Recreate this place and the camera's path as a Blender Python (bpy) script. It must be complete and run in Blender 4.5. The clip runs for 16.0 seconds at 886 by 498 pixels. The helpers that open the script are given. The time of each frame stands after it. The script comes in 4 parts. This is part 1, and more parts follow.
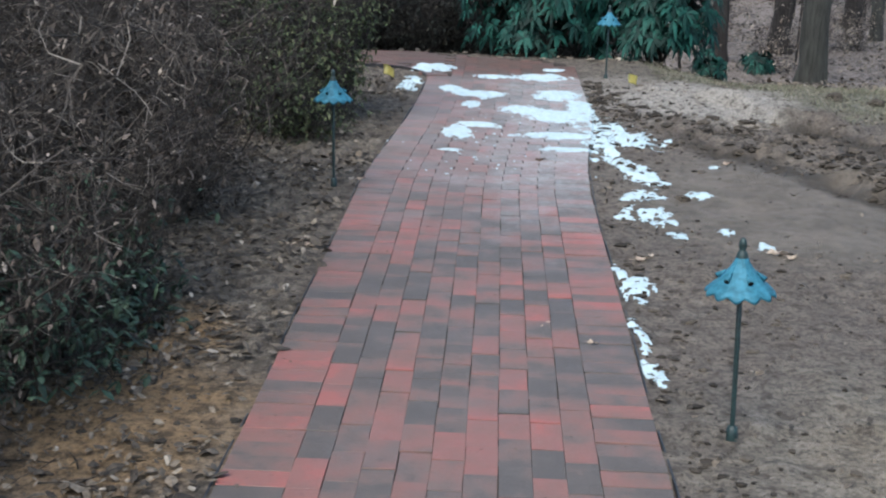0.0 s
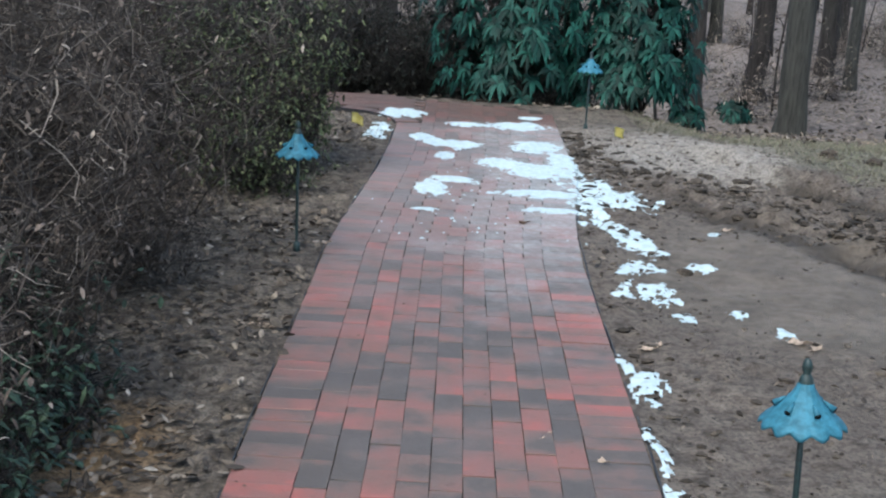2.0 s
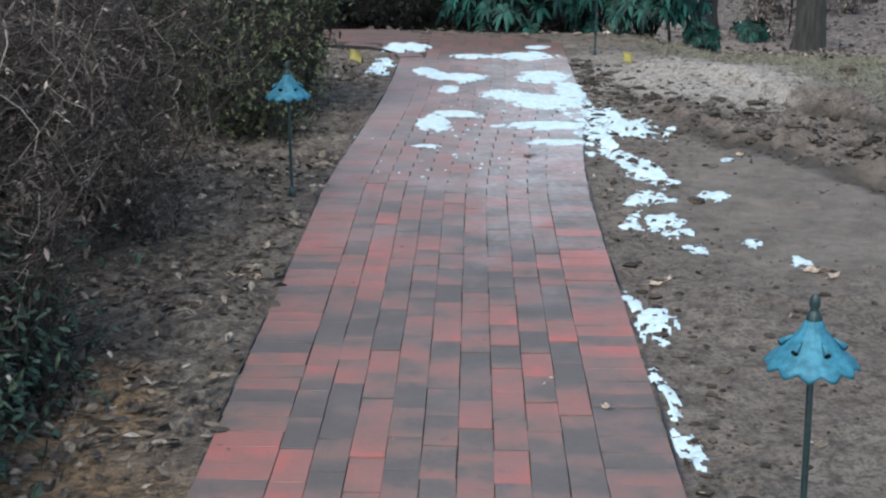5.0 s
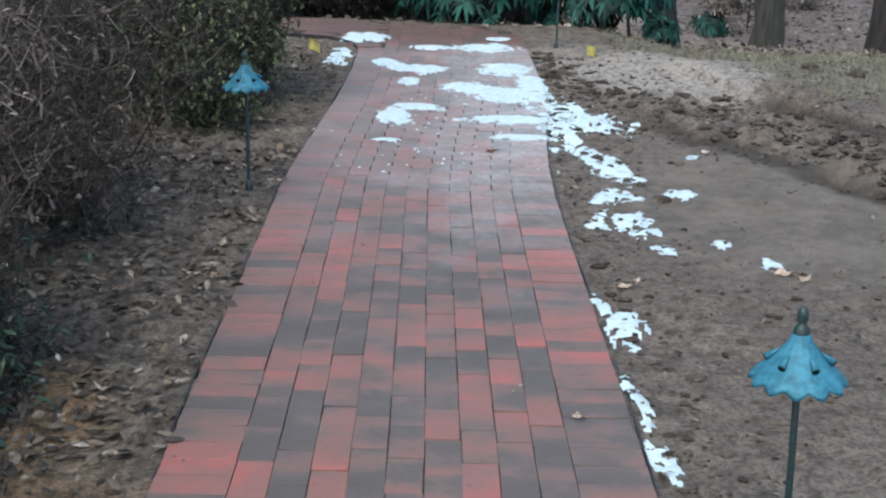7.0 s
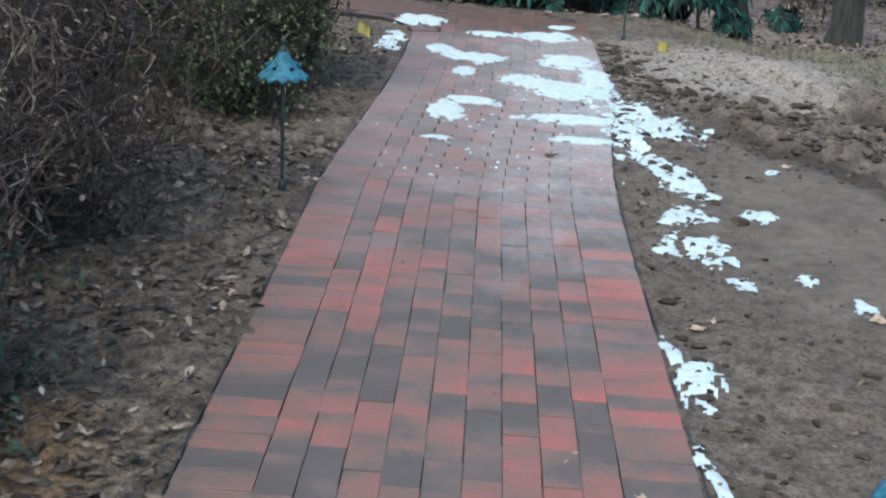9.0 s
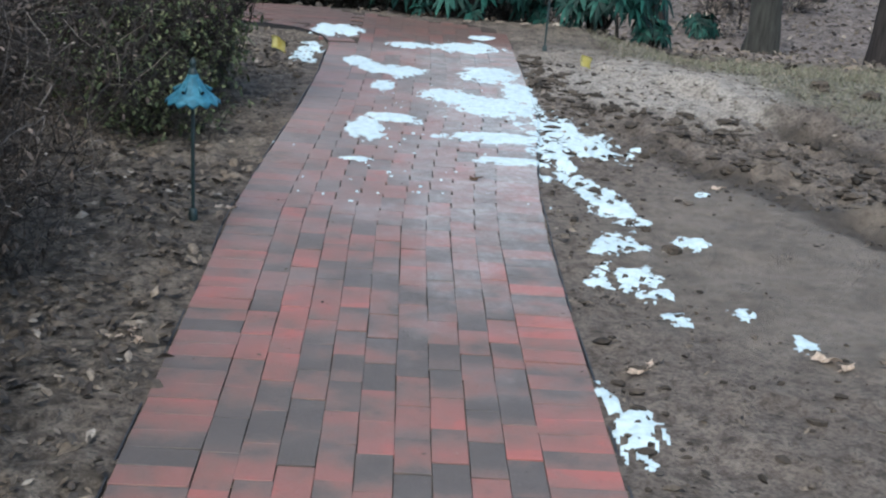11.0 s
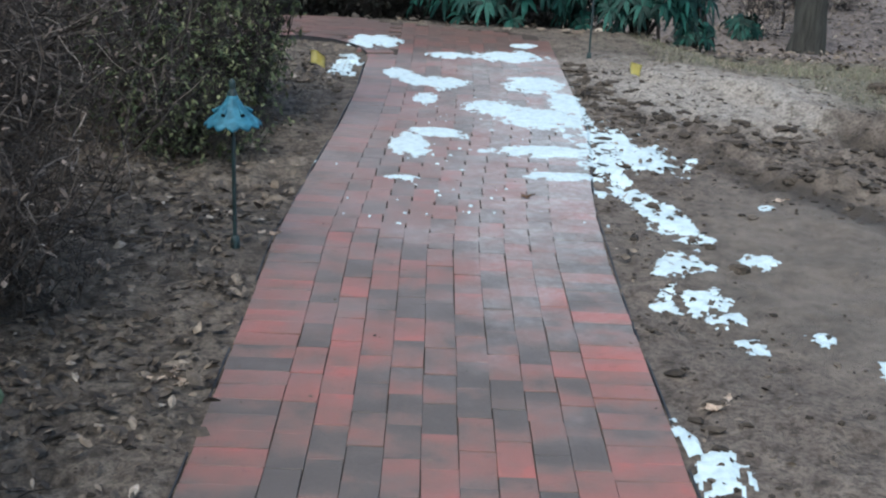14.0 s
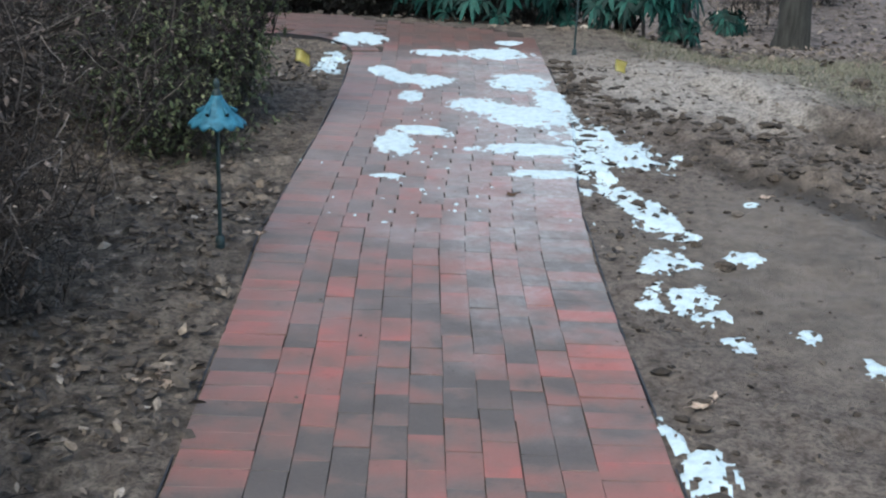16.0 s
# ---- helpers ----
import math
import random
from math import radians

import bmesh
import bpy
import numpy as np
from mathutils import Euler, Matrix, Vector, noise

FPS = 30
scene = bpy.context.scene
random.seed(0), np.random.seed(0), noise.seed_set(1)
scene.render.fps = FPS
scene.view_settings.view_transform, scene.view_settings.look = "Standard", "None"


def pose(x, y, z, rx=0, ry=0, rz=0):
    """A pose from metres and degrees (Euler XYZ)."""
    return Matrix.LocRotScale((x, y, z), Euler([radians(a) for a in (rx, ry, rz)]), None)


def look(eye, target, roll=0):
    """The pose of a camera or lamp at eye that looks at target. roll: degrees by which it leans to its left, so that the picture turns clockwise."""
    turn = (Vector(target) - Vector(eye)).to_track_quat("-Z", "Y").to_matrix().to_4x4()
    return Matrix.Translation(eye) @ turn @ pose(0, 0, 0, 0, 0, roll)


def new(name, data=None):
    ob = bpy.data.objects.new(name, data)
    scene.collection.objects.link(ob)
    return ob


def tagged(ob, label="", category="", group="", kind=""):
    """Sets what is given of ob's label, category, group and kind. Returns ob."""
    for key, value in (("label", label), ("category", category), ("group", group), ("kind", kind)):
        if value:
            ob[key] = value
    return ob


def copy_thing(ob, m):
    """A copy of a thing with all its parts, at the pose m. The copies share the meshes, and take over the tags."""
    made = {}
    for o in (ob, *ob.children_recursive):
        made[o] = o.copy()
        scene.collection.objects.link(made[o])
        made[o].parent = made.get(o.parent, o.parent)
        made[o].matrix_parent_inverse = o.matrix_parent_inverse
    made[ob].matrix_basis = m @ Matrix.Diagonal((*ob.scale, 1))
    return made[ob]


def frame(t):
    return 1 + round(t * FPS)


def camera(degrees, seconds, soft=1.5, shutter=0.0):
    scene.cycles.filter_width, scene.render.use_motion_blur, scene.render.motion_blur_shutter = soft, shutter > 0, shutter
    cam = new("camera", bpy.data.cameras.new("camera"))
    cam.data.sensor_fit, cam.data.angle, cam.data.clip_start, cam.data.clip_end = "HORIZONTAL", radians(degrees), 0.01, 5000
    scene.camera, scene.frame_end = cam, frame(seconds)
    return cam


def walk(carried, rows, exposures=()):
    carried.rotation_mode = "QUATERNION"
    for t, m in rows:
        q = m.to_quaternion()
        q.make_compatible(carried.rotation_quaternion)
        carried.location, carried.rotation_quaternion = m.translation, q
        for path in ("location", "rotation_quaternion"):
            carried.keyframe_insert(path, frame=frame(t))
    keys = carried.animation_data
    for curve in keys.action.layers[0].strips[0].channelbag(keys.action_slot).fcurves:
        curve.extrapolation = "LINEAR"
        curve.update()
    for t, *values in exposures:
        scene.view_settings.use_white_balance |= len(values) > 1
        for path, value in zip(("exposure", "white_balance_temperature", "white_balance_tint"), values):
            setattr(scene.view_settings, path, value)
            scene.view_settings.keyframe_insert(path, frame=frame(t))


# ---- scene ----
cam = camera(38.0, 16.0, 2.2)
PATH = [
    (0, (0.11, -0.643, 1.688), (0.038, 1.279, 1.14), 1.6),
    (0.5, (0.096, -0.408, 1.672), (0.104, 1.505, 1.088), 2.4),
    (1, (-0.003, -0.168, 1.675), (0.076, 1.762, 1.158), 1.0),
    (1.5, (-0.062, -0.026, 1.683), (0.021, 1.9, 1.15), 3.2),
    (2, (-0.03, 0.152, 1.673), (-0.035, 2.09, 1.179), 3.1),
    (2.5, (0.029, 0.29, 1.664), (0.015, 2.235, 1.195), 3.0),
    (3, (0.063, 0.371, 1.648), (0.043, 2.307, 1.145), 2.6),
    (3.5, (0.081, 0.409, 1.645), (0.091, 2.335, 1.105), 2.2),
    (3.7, (0.078, 0.413, 1.647), (0.079, 2.335, 1.096), 1.8),
    (5.8, (0.108, 0.369, 1.636), (0.072, 2.277, 1.037), -0.1),
    (6, (0.112, 0.373, 1.639), (0.102, 2.281, 1.041), 0.3),
    (6.5, (0.067, 0.417, 1.648), (0.108, 2.335, 1.084), 1.3),
    (7, (0.042, 0.548, 1.629), (0.074, 2.453, 1.021), 1.5),
    (7.5, (-0.009, 0.685, 1.64), (0.102, 2.609, 1.106), 0.8),
    (8, (-0.051, 0.778, 1.63), (0.087, 2.677, 1.018), 2.1),
    (8.5, (-0.016, 0.969, 1.608), (-0.009, 2.876, 1.008), 2.0),
    (9, (0.038, 1.17, 1.599), (-0.003, 3.063, 0.955), 3.6),
    (9.5, (0.077, 1.285, 1.61), (0.064, 3.177, 0.96), 3.3),
    (9.7, (0.069, 1.315, 1.628), (0.136, 3.209, 0.988), 4.0),
    (11.8, (-0.054, 1.591, 1.648), (0.039, 3.485, 1.011), 4.2),
    (12, (-0.07, 1.632, 1.649), (0.006, 3.53, 1.025), 3.3),
    (12.5, (-0.074, 1.661, 1.626), (-0.04, 3.551, 0.973), 2.1),
    (13, (-0.084, 1.724, 1.629), (-0.096, 3.629, 1.021), 2.9),
    (13.5, (-0.062, 1.737, 1.628), (-0.065, 3.643, 1.022), 2.9),
    (14, (-0.063, 1.736, 1.63), (-0.03, 3.632, 0.996), 2.7),
    (14.5, (-0.054, 1.751, 1.627), (-0.059, 3.644, 0.981), 1.9),
    (15, (-0.05, 1.77, 1.638), (-0.008, 3.664, 0.996), 2.1),
    (15.5, (-0.046, 1.772, 1.631), (-0.035, 3.664, 0.985), 2.7),
    (16, (-0.06, 1.746, 1.639), (-0.006, 3.64, 1.0), 2.6),
]
walk(cam, [(t, look(eye, target, roll)) for t, eye, target, roll in PATH], ((0.0, 1.0, 6150, 1), (2.5, 1.0, 6150, 1), (3.7, 0.98, 6150, 1), (7.0, 0.98, 6150, 1), (16.0, 0.90, 6150, 1)))

# world and light: an overcast winter dusk
world = bpy.data.worlds.new("sky")
scene.world = world
world.use_nodes = True
wn = world.node_tree
sky = wn.nodes.new("ShaderNodeTexSky")
sky.sky_type, sky.sun_disc = "NISHITA", False
sky.sun_elevation, sky.sun_rotation = radians(55), radians(207)
sky.air_density, sky.dust_density, sky.ozone_density = 1.0, 3.0, 1.0
wn.links.new(sky.outputs[0], wn.nodes["Background"].inputs[0])
wn.nodes["Background"].inputs[1].default_value = 0.15
sun = new("sun", bpy.data.lights.new("sun", "SUN"))
sun.data.energy, sun.data.angle, sun.data.color = 1.0, radians(40), (1.0, 0.96, 0.9)
sun.matrix_world = look((-3, -6, 9.6), (0, 0, 0))


# ---- materials ----
class Nodes:
    """A short hand for one node material."""

    def __init__(self, name, rough=0.8, spec=0.4):
        self.mat = bpy.data.materials.new(name)
        self.mat.use_nodes = True
        self.tree = self.mat.node_tree
        self.bsdf = self.tree.nodes["Principled BSDF"]
        self.bsdf.inputs["Roughness"].default_value = rough
        self.bsdf.inputs["Specular IOR Level"].default_value = spec

    def node(self, kind, **props):
        n = self.tree.nodes.new("ShaderNode" + kind)
        for k, v in props.items():
            n.inputs[k].default_value = v
        return n

    def link(self, a, b):
        self.tree.links.new(a, b)

    def place(self):
        return self.node("NewGeometry").outputs["Position"]

    def noise(self, scale, detail=4.0, rough=0.6, at=None, stretch=None):
        n = self.node("TexNoise", Scale=scale, Detail=detail, Roughness=rough)
        at = at or self.place()
        if stretch:
            m = self.node("Mapping", Scale=stretch)
            self.link(at, m.inputs[0])
            at = m.outputs[0]
        self.link(at, n.inputs["Vector"])
        return n.outputs["Fac"]

    def ramp(self, fac, *stops):
        n = self.node("ValToRGB")
        el = n.color_ramp.elements
        while len(el) < len(stops):
            el.new(0.5)
        for e, (p, c) in zip(el, stops):
            e.position, e.color = p, (*c, 1) if len(c) == 3 else c
        self.link(fac, n.inputs[0])
        return n.outputs[0]

    def mix(self, fac, a, b, how="MIX"):
        n = self.node("Mix")
        n.data_type, n.blend_type = "RGBA", how
        for v, i in ((fac, 0), (a, 6), (b, 7)):
            if isinstance(v, (int, float)):
                n.inputs[i].default_value = v
            elif isinstance(v, tuple):
                n.inputs[i].default_value = (*v, 1)
            else:
                self.link(v, n.inputs[i])
        return n.outputs[2]

    def math(self, op, a, b=0.0, clamp=False):
        n = self.node("Math")
        n.operation, n.use_clamp = op, clamp
        for i, v in enumerate((a, b)):
            if isinstance(v, (int, float)):
                n.inputs[i].default_value = v
            else:
                self.link(v, n.inputs[i])
        return n.outputs[0]

    def band(self, v, lo, hi):
        n = self.node("MapRange")
        n.interpolation_type = "SMOOTHSTEP"
        self.link(v, n.inputs[0])
        n.inputs[1].default_value, n.inputs[2].default_value = lo, hi
        return n.outputs[0]

    def bump(self, height, strength, distance):
        n = self.node("Bump", Strength=strength, Distance=distance)
        self.link(height, n.inputs["Height"])
        self.link(n.outputs[0], self.bsdf.inputs["Normal"])

    def colour(self, c):
        if isinstance(c, tuple):
            self.bsdf.inputs["Base Color"].default_value = (*c, 1)
        else:
            self.link(c, self.bsdf.inputs["Base Color"])
        return self

    def rough(self, v):
        self.link(v, self.bsdf.inputs["Roughness"])


def island_material(name, *stops, rough=0.75, spec=0.3, grain=60.0):
    """Many small pieces, each with its own tone."""
    m = Nodes(name, rough, spec)
    tone = m.node("NewGeometry").outputs["Random Per Island"]
    base = m.ramp(tone, *stops)
    m.colour(m.mix(m.band(m.noise(grain, 3), 0.3, 0.75), m.mix(0.45, base, (0.0, 0.0, 0.0)), base))
    return m.mat


def brick_material(name, single):
    m = Nodes(name, 0.5, 0.32)
    tone = m.node("ObjectInfo").outputs["Random"] if single else m.node("NewGeometry").outputs["Random Per Island"]
    at = m.node("TexCoord").outputs["Object"]
    shift = m.node("VectorMath")
    shift.operation = "ADD"
    m.link(m.place(), shift.inputs[0])
    comb = m.node("CombineXYZ")
    m.link(m.math("MULTIPLY", tone, 37.0), comb.inputs[2])
    m.link(comb.outputs[0], shift.inputs[1])
    flash = m.noise(7.5, 3, 0.55, shift.outputs[0])
    pick = m.math("ADD", m.math("MULTIPLY", tone, 0.75), m.math("MULTIPLY", m.math("SUBTRACT", flash, 0.5), 1.15), True)
    if single:
        ends = m.node("SeparateXYZ")
        m.link(at, ends.inputs[0])
        swing = m.math("SINE", m.math("ADD", m.math("MULTIPLY", ends.outputs[1], 19.0), m.math("MULTIPLY", tone, 83.0)))
        pick = m.math("ADD", pick, m.math("MULTIPLY", swing, 0.20), True)
    pick = m.math("ADD", pick, 0.12, True)
    base = m.ramp(pick, (0.0, (0.070, 0.061, 0.057)), (0.26, (0.098, 0.081, 0.073)), (0.42, (0.148, 0.098, 0.085)), (0.64, (0.195, 0.099, 0.084)),
                  (0.88, (0.238, 0.102, 0.088)), (1.0, (0.30, 0.100, 0.085)))
    fine = m.noise(140, 5, 0.7)
    base = m.mix(m.math("MULTIPLY", m.band(fine, 0.35, 0.8), 0.16), base, (0.30, 0.25, 0.23))
    stain = m.noise(2.3, 5, 0.65)
    base = m.mix(m.math("MULTIPLY", m.band(stain, 0.45, 0.75), 0.30), base, (0.135, 0.112, 0.105))
    salt = m.noise(34, 6, 0.75)
    base = m.mix(m.math("MULTIPLY", m.band(salt, 0.66, 0.76), 0.5), base, (0.42, 0.38, 0.37))
    sep = m.node("SeparateXYZ")
    m.link(m.place(), sep.inputs[0])
    icy = m.math("MULTIPLY", m.band(m.math("ADD", sep.outputs[1], m.math("MULTIPLY", stain, 3.0)), 6.4, 9.4), m.band(m.noise(3.1, 5, 0.7), 0.1, 0.7))
    icy = m.math("MULTIPLY", icy, m.math("SUBTRACT", 1.0, m.band(sep.outputs[1], 10.6, 11.6)))
    base = m.mix(m.math("MULTIPLY", icy, 0.55), base, (0.27, 0.235, 0.23))
    slush = m.math("MULTIPLY", m.band(m.math("ADD", sep.outputs[0], m.math("MULTIPLY", stain, 1.2)), 0.45, 1.2), icy)
    base = m.mix(m.math("MULTIPLY", slush, m.math("ADD", 0.25, m.math("MULTIPLY", m.band(m.noise(21, 6, 0.8), 0.4, 0.65), 0.55))), base, (0.46, 0.48, 0.49))
    spot = m.band(m.noise(19, 4, 0.7), 0.28, 0.42)
    base = m.mix(m.math("SUBTRACT", 0.30, m.math("MULTIPLY", spot, 0.30)), base, (0.05, 0.042, 0.04))
    if not single:
        # far paving browned: its wet tone and the trees' shade put into colour
        tree_shade = m.math("MULTIPLY", m.band(sep.outputs[1], 10.6, 11.8), m.math("ADD", 0.4, m.math("MULTIPLY", stain, 0.5)))
        base = m.mix(tree_shade, base, (0.105, 0.068, 0.058))
    m.colour(base)
    m.rough(m.math("ADD", m.math("MULTIPLY", stain, -0.35), 0.66))
    m.bump(fine, 0.35, 0.004)
    return m.mat


def ground_material():
    m = Nodes("soil", 0.85, 0.3)
    p = m.place()
    wob = m.math("MULTIPLY", m.math("SUBTRACT", m.noise(2.1, 5, 0.65, p), 0.5), 1.3)

    def zone(cx, cy, rx, ry, soft=0.35):
        d = m.node("VectorMath")
        d.operation = "SUBTRACT"
        m.link(p, d.inputs[0])
        d.inputs[1].default_value = (cx, cy, 0)
        q = m.node("VectorMath")
        q.operation = "MULTIPLY"
        m.link(d.outputs[0], q.inputs[0])
        q.inputs[1].default_value = (1 / rx, 1 / ry, 0)
        e = m.node("VectorMath")
        e.operation = "LENGTH"
        m.link(q.outputs[0], e.inputs[0])
        return m.math("SUBTRACT", 1.0, m.band(m.math("ADD", e.outputs["Value"], wob), 1 - soft, 1 + soft))

    fine, mid, big = m.noise(55, 6, 0.7), m.noise(11, 6, 0.7), m.noise(1.6, 4, 0.6)
    soil = m.ramp(mid, (0.25, (0.075, 0.060, 0.050)), (0.5, (0.175, 0.143, 0.119)), (0.75, (0.27, 0.226, 0.190)))
    soil = m.mix(m.math("MULTIPLY", m.band(big, 0.35, 0.7), 0.6), soil, (0.134, 0.109, 0.093))
    litter = m.ramp(mid, (0.28, (0.07, 0.056, 0.046)), (0.5, (0.20, 0.165, 0.132)), (0.72, (0.34, 0.285, 0.23)))
    c = m.mix(zone(-3.4, 6.0, 2.85, 9.0), soil, litter)
    for cx, cy, rx, ry in ((-1.08, 3.15, 0.4, 0.6), (-1.1, 4.05, 0.22, 0.3), (1.35, 3.1, 0.2, 0.3)):
        c = m.mix(m.math("MULTIPLY", zone(cx, cy, rx, ry, 0.5), 0.75), c, (0.33, 0.205, 0.10))
    mud = m.mix(m.band(m.math("ADD", m.math("MULTIPLY", mid, 0.5), m.math("MULTIPLY", big, 0.5)), 0.35, 0.65), (0.11, 0.089, 0.070), (0.215, 0.178, 0.145))
    wet = zone(1.75, 6.5, 0.85, 1.25)
    c = m.mix(wet, c, mud)
    sepa = m.node("SeparateXYZ")
    m.link(p, sepa.inputs[0])
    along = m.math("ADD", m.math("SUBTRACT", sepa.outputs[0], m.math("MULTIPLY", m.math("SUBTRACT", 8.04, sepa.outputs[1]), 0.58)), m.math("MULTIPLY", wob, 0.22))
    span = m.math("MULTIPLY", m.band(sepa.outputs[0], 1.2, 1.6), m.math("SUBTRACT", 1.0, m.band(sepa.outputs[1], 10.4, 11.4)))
    # soil goes darker along the two rut lines
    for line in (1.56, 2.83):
        rut_dark = m.math("SUBTRACT", 1.0, m.band(m.math("ABSOLUTE", m.math("SUBTRACT", along, line)), 0.06, 0.24))
        c = m.mix(m.math("MULTIPLY", m.math("MULTIPLY", rut_dark, span), 0.8), c, (0.045, 0.036, 0.028))
    straw = m.ramp(mid, (0.25, (0.091, 0.075, 0.058)), (0.5, (0.242, 0.209, 0.169)), (0.75, (0.338, 0.299, 0.253)))
    c = m.mix(m.math("MULTIPLY", zone(1.75, 3.05, 0.85, 0.8), 0.85), c, straw)
    woods = m.ramp(mid, (0.25, (0.11, 0.088, 0.078)), (0.5, (0.27, 0.22, 0.195)), (0.75, (0.44, 0.37, 0.33)))
    woods = m.mix(m.math("MULTIPLY", m.band(m.noise(2.6, 6, 0.75), 0.46, 0.64), 0.6), woods, (0.065, 0.05, 0.043))
    sep = m.node("SeparateXYZ")
    m.link(p, sep.inputs[0])
    c = m.mix(m.band(m.math("ADD", sep.outputs[1], m.math("MULTIPLY", wob, 2.0)), 13.5, 16.0), c, woods)
    # ground under the back shrubs darkened, their shade put into its colour
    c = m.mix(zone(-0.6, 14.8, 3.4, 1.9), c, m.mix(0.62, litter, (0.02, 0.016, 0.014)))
    lawn = m.ramp(mid, (0.25, (0.092, 0.082, 0.056)), (0.5, (0.20, 0.187, 0.14)), (0.75, (0.34, 0.315, 0.26)))
    c = m.mix(zone(4.3, 11.6, 2.5, 2.2), c, lawn)
    sand = m.ramp(mid, (0.2, (0.244, 0.211, 0.181)), (0.6, (0.436, 0.390, 0.344)), (0.8, (0.536, 0.490, 0.444)))
    c = m.mix(m.math("MULTIPLY", zone(1.8, 10.0, 0.72, 1.05), 0.95), c, sand)
    c = m.mix(m.math("MULTIPLY", zone(1.2, 10.6, 0.5, 0.8), 0.5), c, sand)
    clot = m.math("MULTIPLY", m.band(m.noise(6.5, 7, 0.78), 0.50, 0.60), m.math("SUBTRACT", 1.0, m.band(sep.outputs[0], -0.3, 0.9)))
    c = m.mix(m.math("MULTIPLY", clot, 0.62), c, (0.045, 0.037, 0.028))
    lump = m.noise(15, 6, 0.7)
    calm = m.math("SUBTRACT", 1.0, m.math("MULTIPLY", wet, 0.7))
    c = m.mix(m.math("MULTIPLY", m.math("MULTIPLY", m.math("SUBTRACT", 1.0, m.band(lump, 0.36, 0.52)), 0.6), calm), c, (0.032, 0.026, 0.021))
    c = m.mix(m.math("MULTIPLY", m.band(lump, 0.58, 0.74), 0.35), c, (0.34, 0.29, 0.245))
    m.colour(m.mix(m.band(fine, 0.36, 0.56), m.mix(m.math("MULTIPLY", calm, 0.55), c, (0.02, 0.015, 0.012)), c))
    m.rough(m.math("SUBTRACT", 0.92, m.math("MULTIPLY", wet, 0.3)))
    m.bump(m.math("ADD", fine, mid), 0.8, 0.03)
    return m.mat


def bark_material(name, dark, light):
    m = Nodes(name, 0.9, 0.2)
    f = m.noise(9, 6, 0.7, stretch=(3.0, 3.0, 0.35))
    c = m.ramp(f, (0.3, dark), (0.65, light))
    moss = m.noise(1.3, 4, 0.6)
    m.colour(m.mix(m.math("MULTIPLY", m.band(moss, 0.5, 0.75), 0.4), c, (0.06, 0.068, 0.055)))
    m.bump(f, 0.8, 0.03)
    return m.mat


def plain_material(name, a, b, rough=0.6, spec=0.4, scale=30.0, metal=0.0):
    m = Nodes(name, rough, spec)
    f = m.noise(scale, 5, 0.65)
    m.colour(m.mix(m.band(f, 0.3, 0.7), a, b))
    m.bsdf.inputs["Metallic"].default_value = metal
    m.bump(f, 0.2, 0.003)
    return m.mat


SOIL = ground_material()
BRICK, BRICK_FAR = brick_material("paver", True), brick_material("paver_far", False)
BED = plain_material("joint_sand", (0.035, 0.028, 0.025), (0.08, 0.065, 0.055), 0.9, 0.2, 90)
EDGING = plain_material("black_plastic", (0.012, 0.012, 0.014), (0.035, 0.035, 0.04), 0.45, 0.5, 40)
BARK = bark_material("bark", (0.02, 0.020, 0.019), (0.066, 0.065, 0.06))
BARK_DARK = bark_material("dark_bark", (0.013, 0.011, 0.011), (0.05, 0.043, 0.041))
TWIG = island_material("twigs", (0.0, (0.022, 0.018, 0.015)), (0.5, (0.051, 0.041, 0.036)), (0.85, (0.108, 0.089, 0.078)), (1.0, (0.30, 0.26, 0.23)), rough=0.8)
DEAD_LEAF = island_material("dead_leaves", (0.0, (0.04, 0.031, 0.026)), (0.4, (0.11, 0.09, 0.074)), (0.75, (0.19, 0.15, 0.115)), (0.95, (0.28, 0.225, 0.175)), (1.0, (0.50, 0.43, 0.36)))
HANGING_LEAF = island_material("withered_leaves", (0.0, (0.03, 0.023, 0.019)), (0.5, (0.10, 0.076, 0.062)), (0.88, (0.20, 0.155, 0.13)), (1.0, (0.42, 0.36, 0.31)))
SCRUB_LEAF = island_material("scrub_leaves", (0.0, (0.16, 0.125, 0.10)), (0.6, (0.30, 0.24, 0.20)), (1.0, (0.52, 0.44, 0.37)))
OLIVE_LEAF = island_material("olive_leaves", (0.0, (0.035, 0.05, 0.024)), (0.6, (0.095, 0.12, 0.056)), (1.0, (0.21, 0.22, 0.12)))
# near-black because the shade behind the paving is put into the leaf colour
SHADE_LEAF = island_material("shaded_leaves", (0.0, (0.005, 0.007, 0.006)), (0.8, (0.013, 0.016, 0.012)), (1.0, (0.09, 0.08, 0.065)))
LAUREL_LEAF = island_material("laurel_leaves", (0.0, (0.02, 0.038, 0.026)), (0.6, (0.05, 0.09, 0.06)), (1.0, (0.11, 0.16, 0.10)), rough=0.6)
GREEN_LEAF = island_material("evergreen_leaves", (0.0, (0.003, 0.018, 0.015)), (0.55, (0.008, 0.046, 0.037)), (1.0, (0.022, 0.105, 0.082)), rough=0.6, spec=0.18)
GRASS = island_material("dry_grass", (0.0, (0.12, 0.10, 0.065)), (0.5, (0.21, 0.195, 0.14)), (0.8, (0.33, 0.30, 0.235)), (1.0, (0.15, 0.18, 0.09)))
CLOD = island_material("clods", (0.0, (0.03, 0.024, 0.019)), (0.7, (0.085, 0.068, 0.054)), (1.0, (0.14, 0.115, 0.093)), rough=0.95)
PALE_LEAF = plain_material("pale_leaf", (0.45, 0.35, 0.27), (0.70, 0.58, 0.48), 0.7, 0.3, 60)
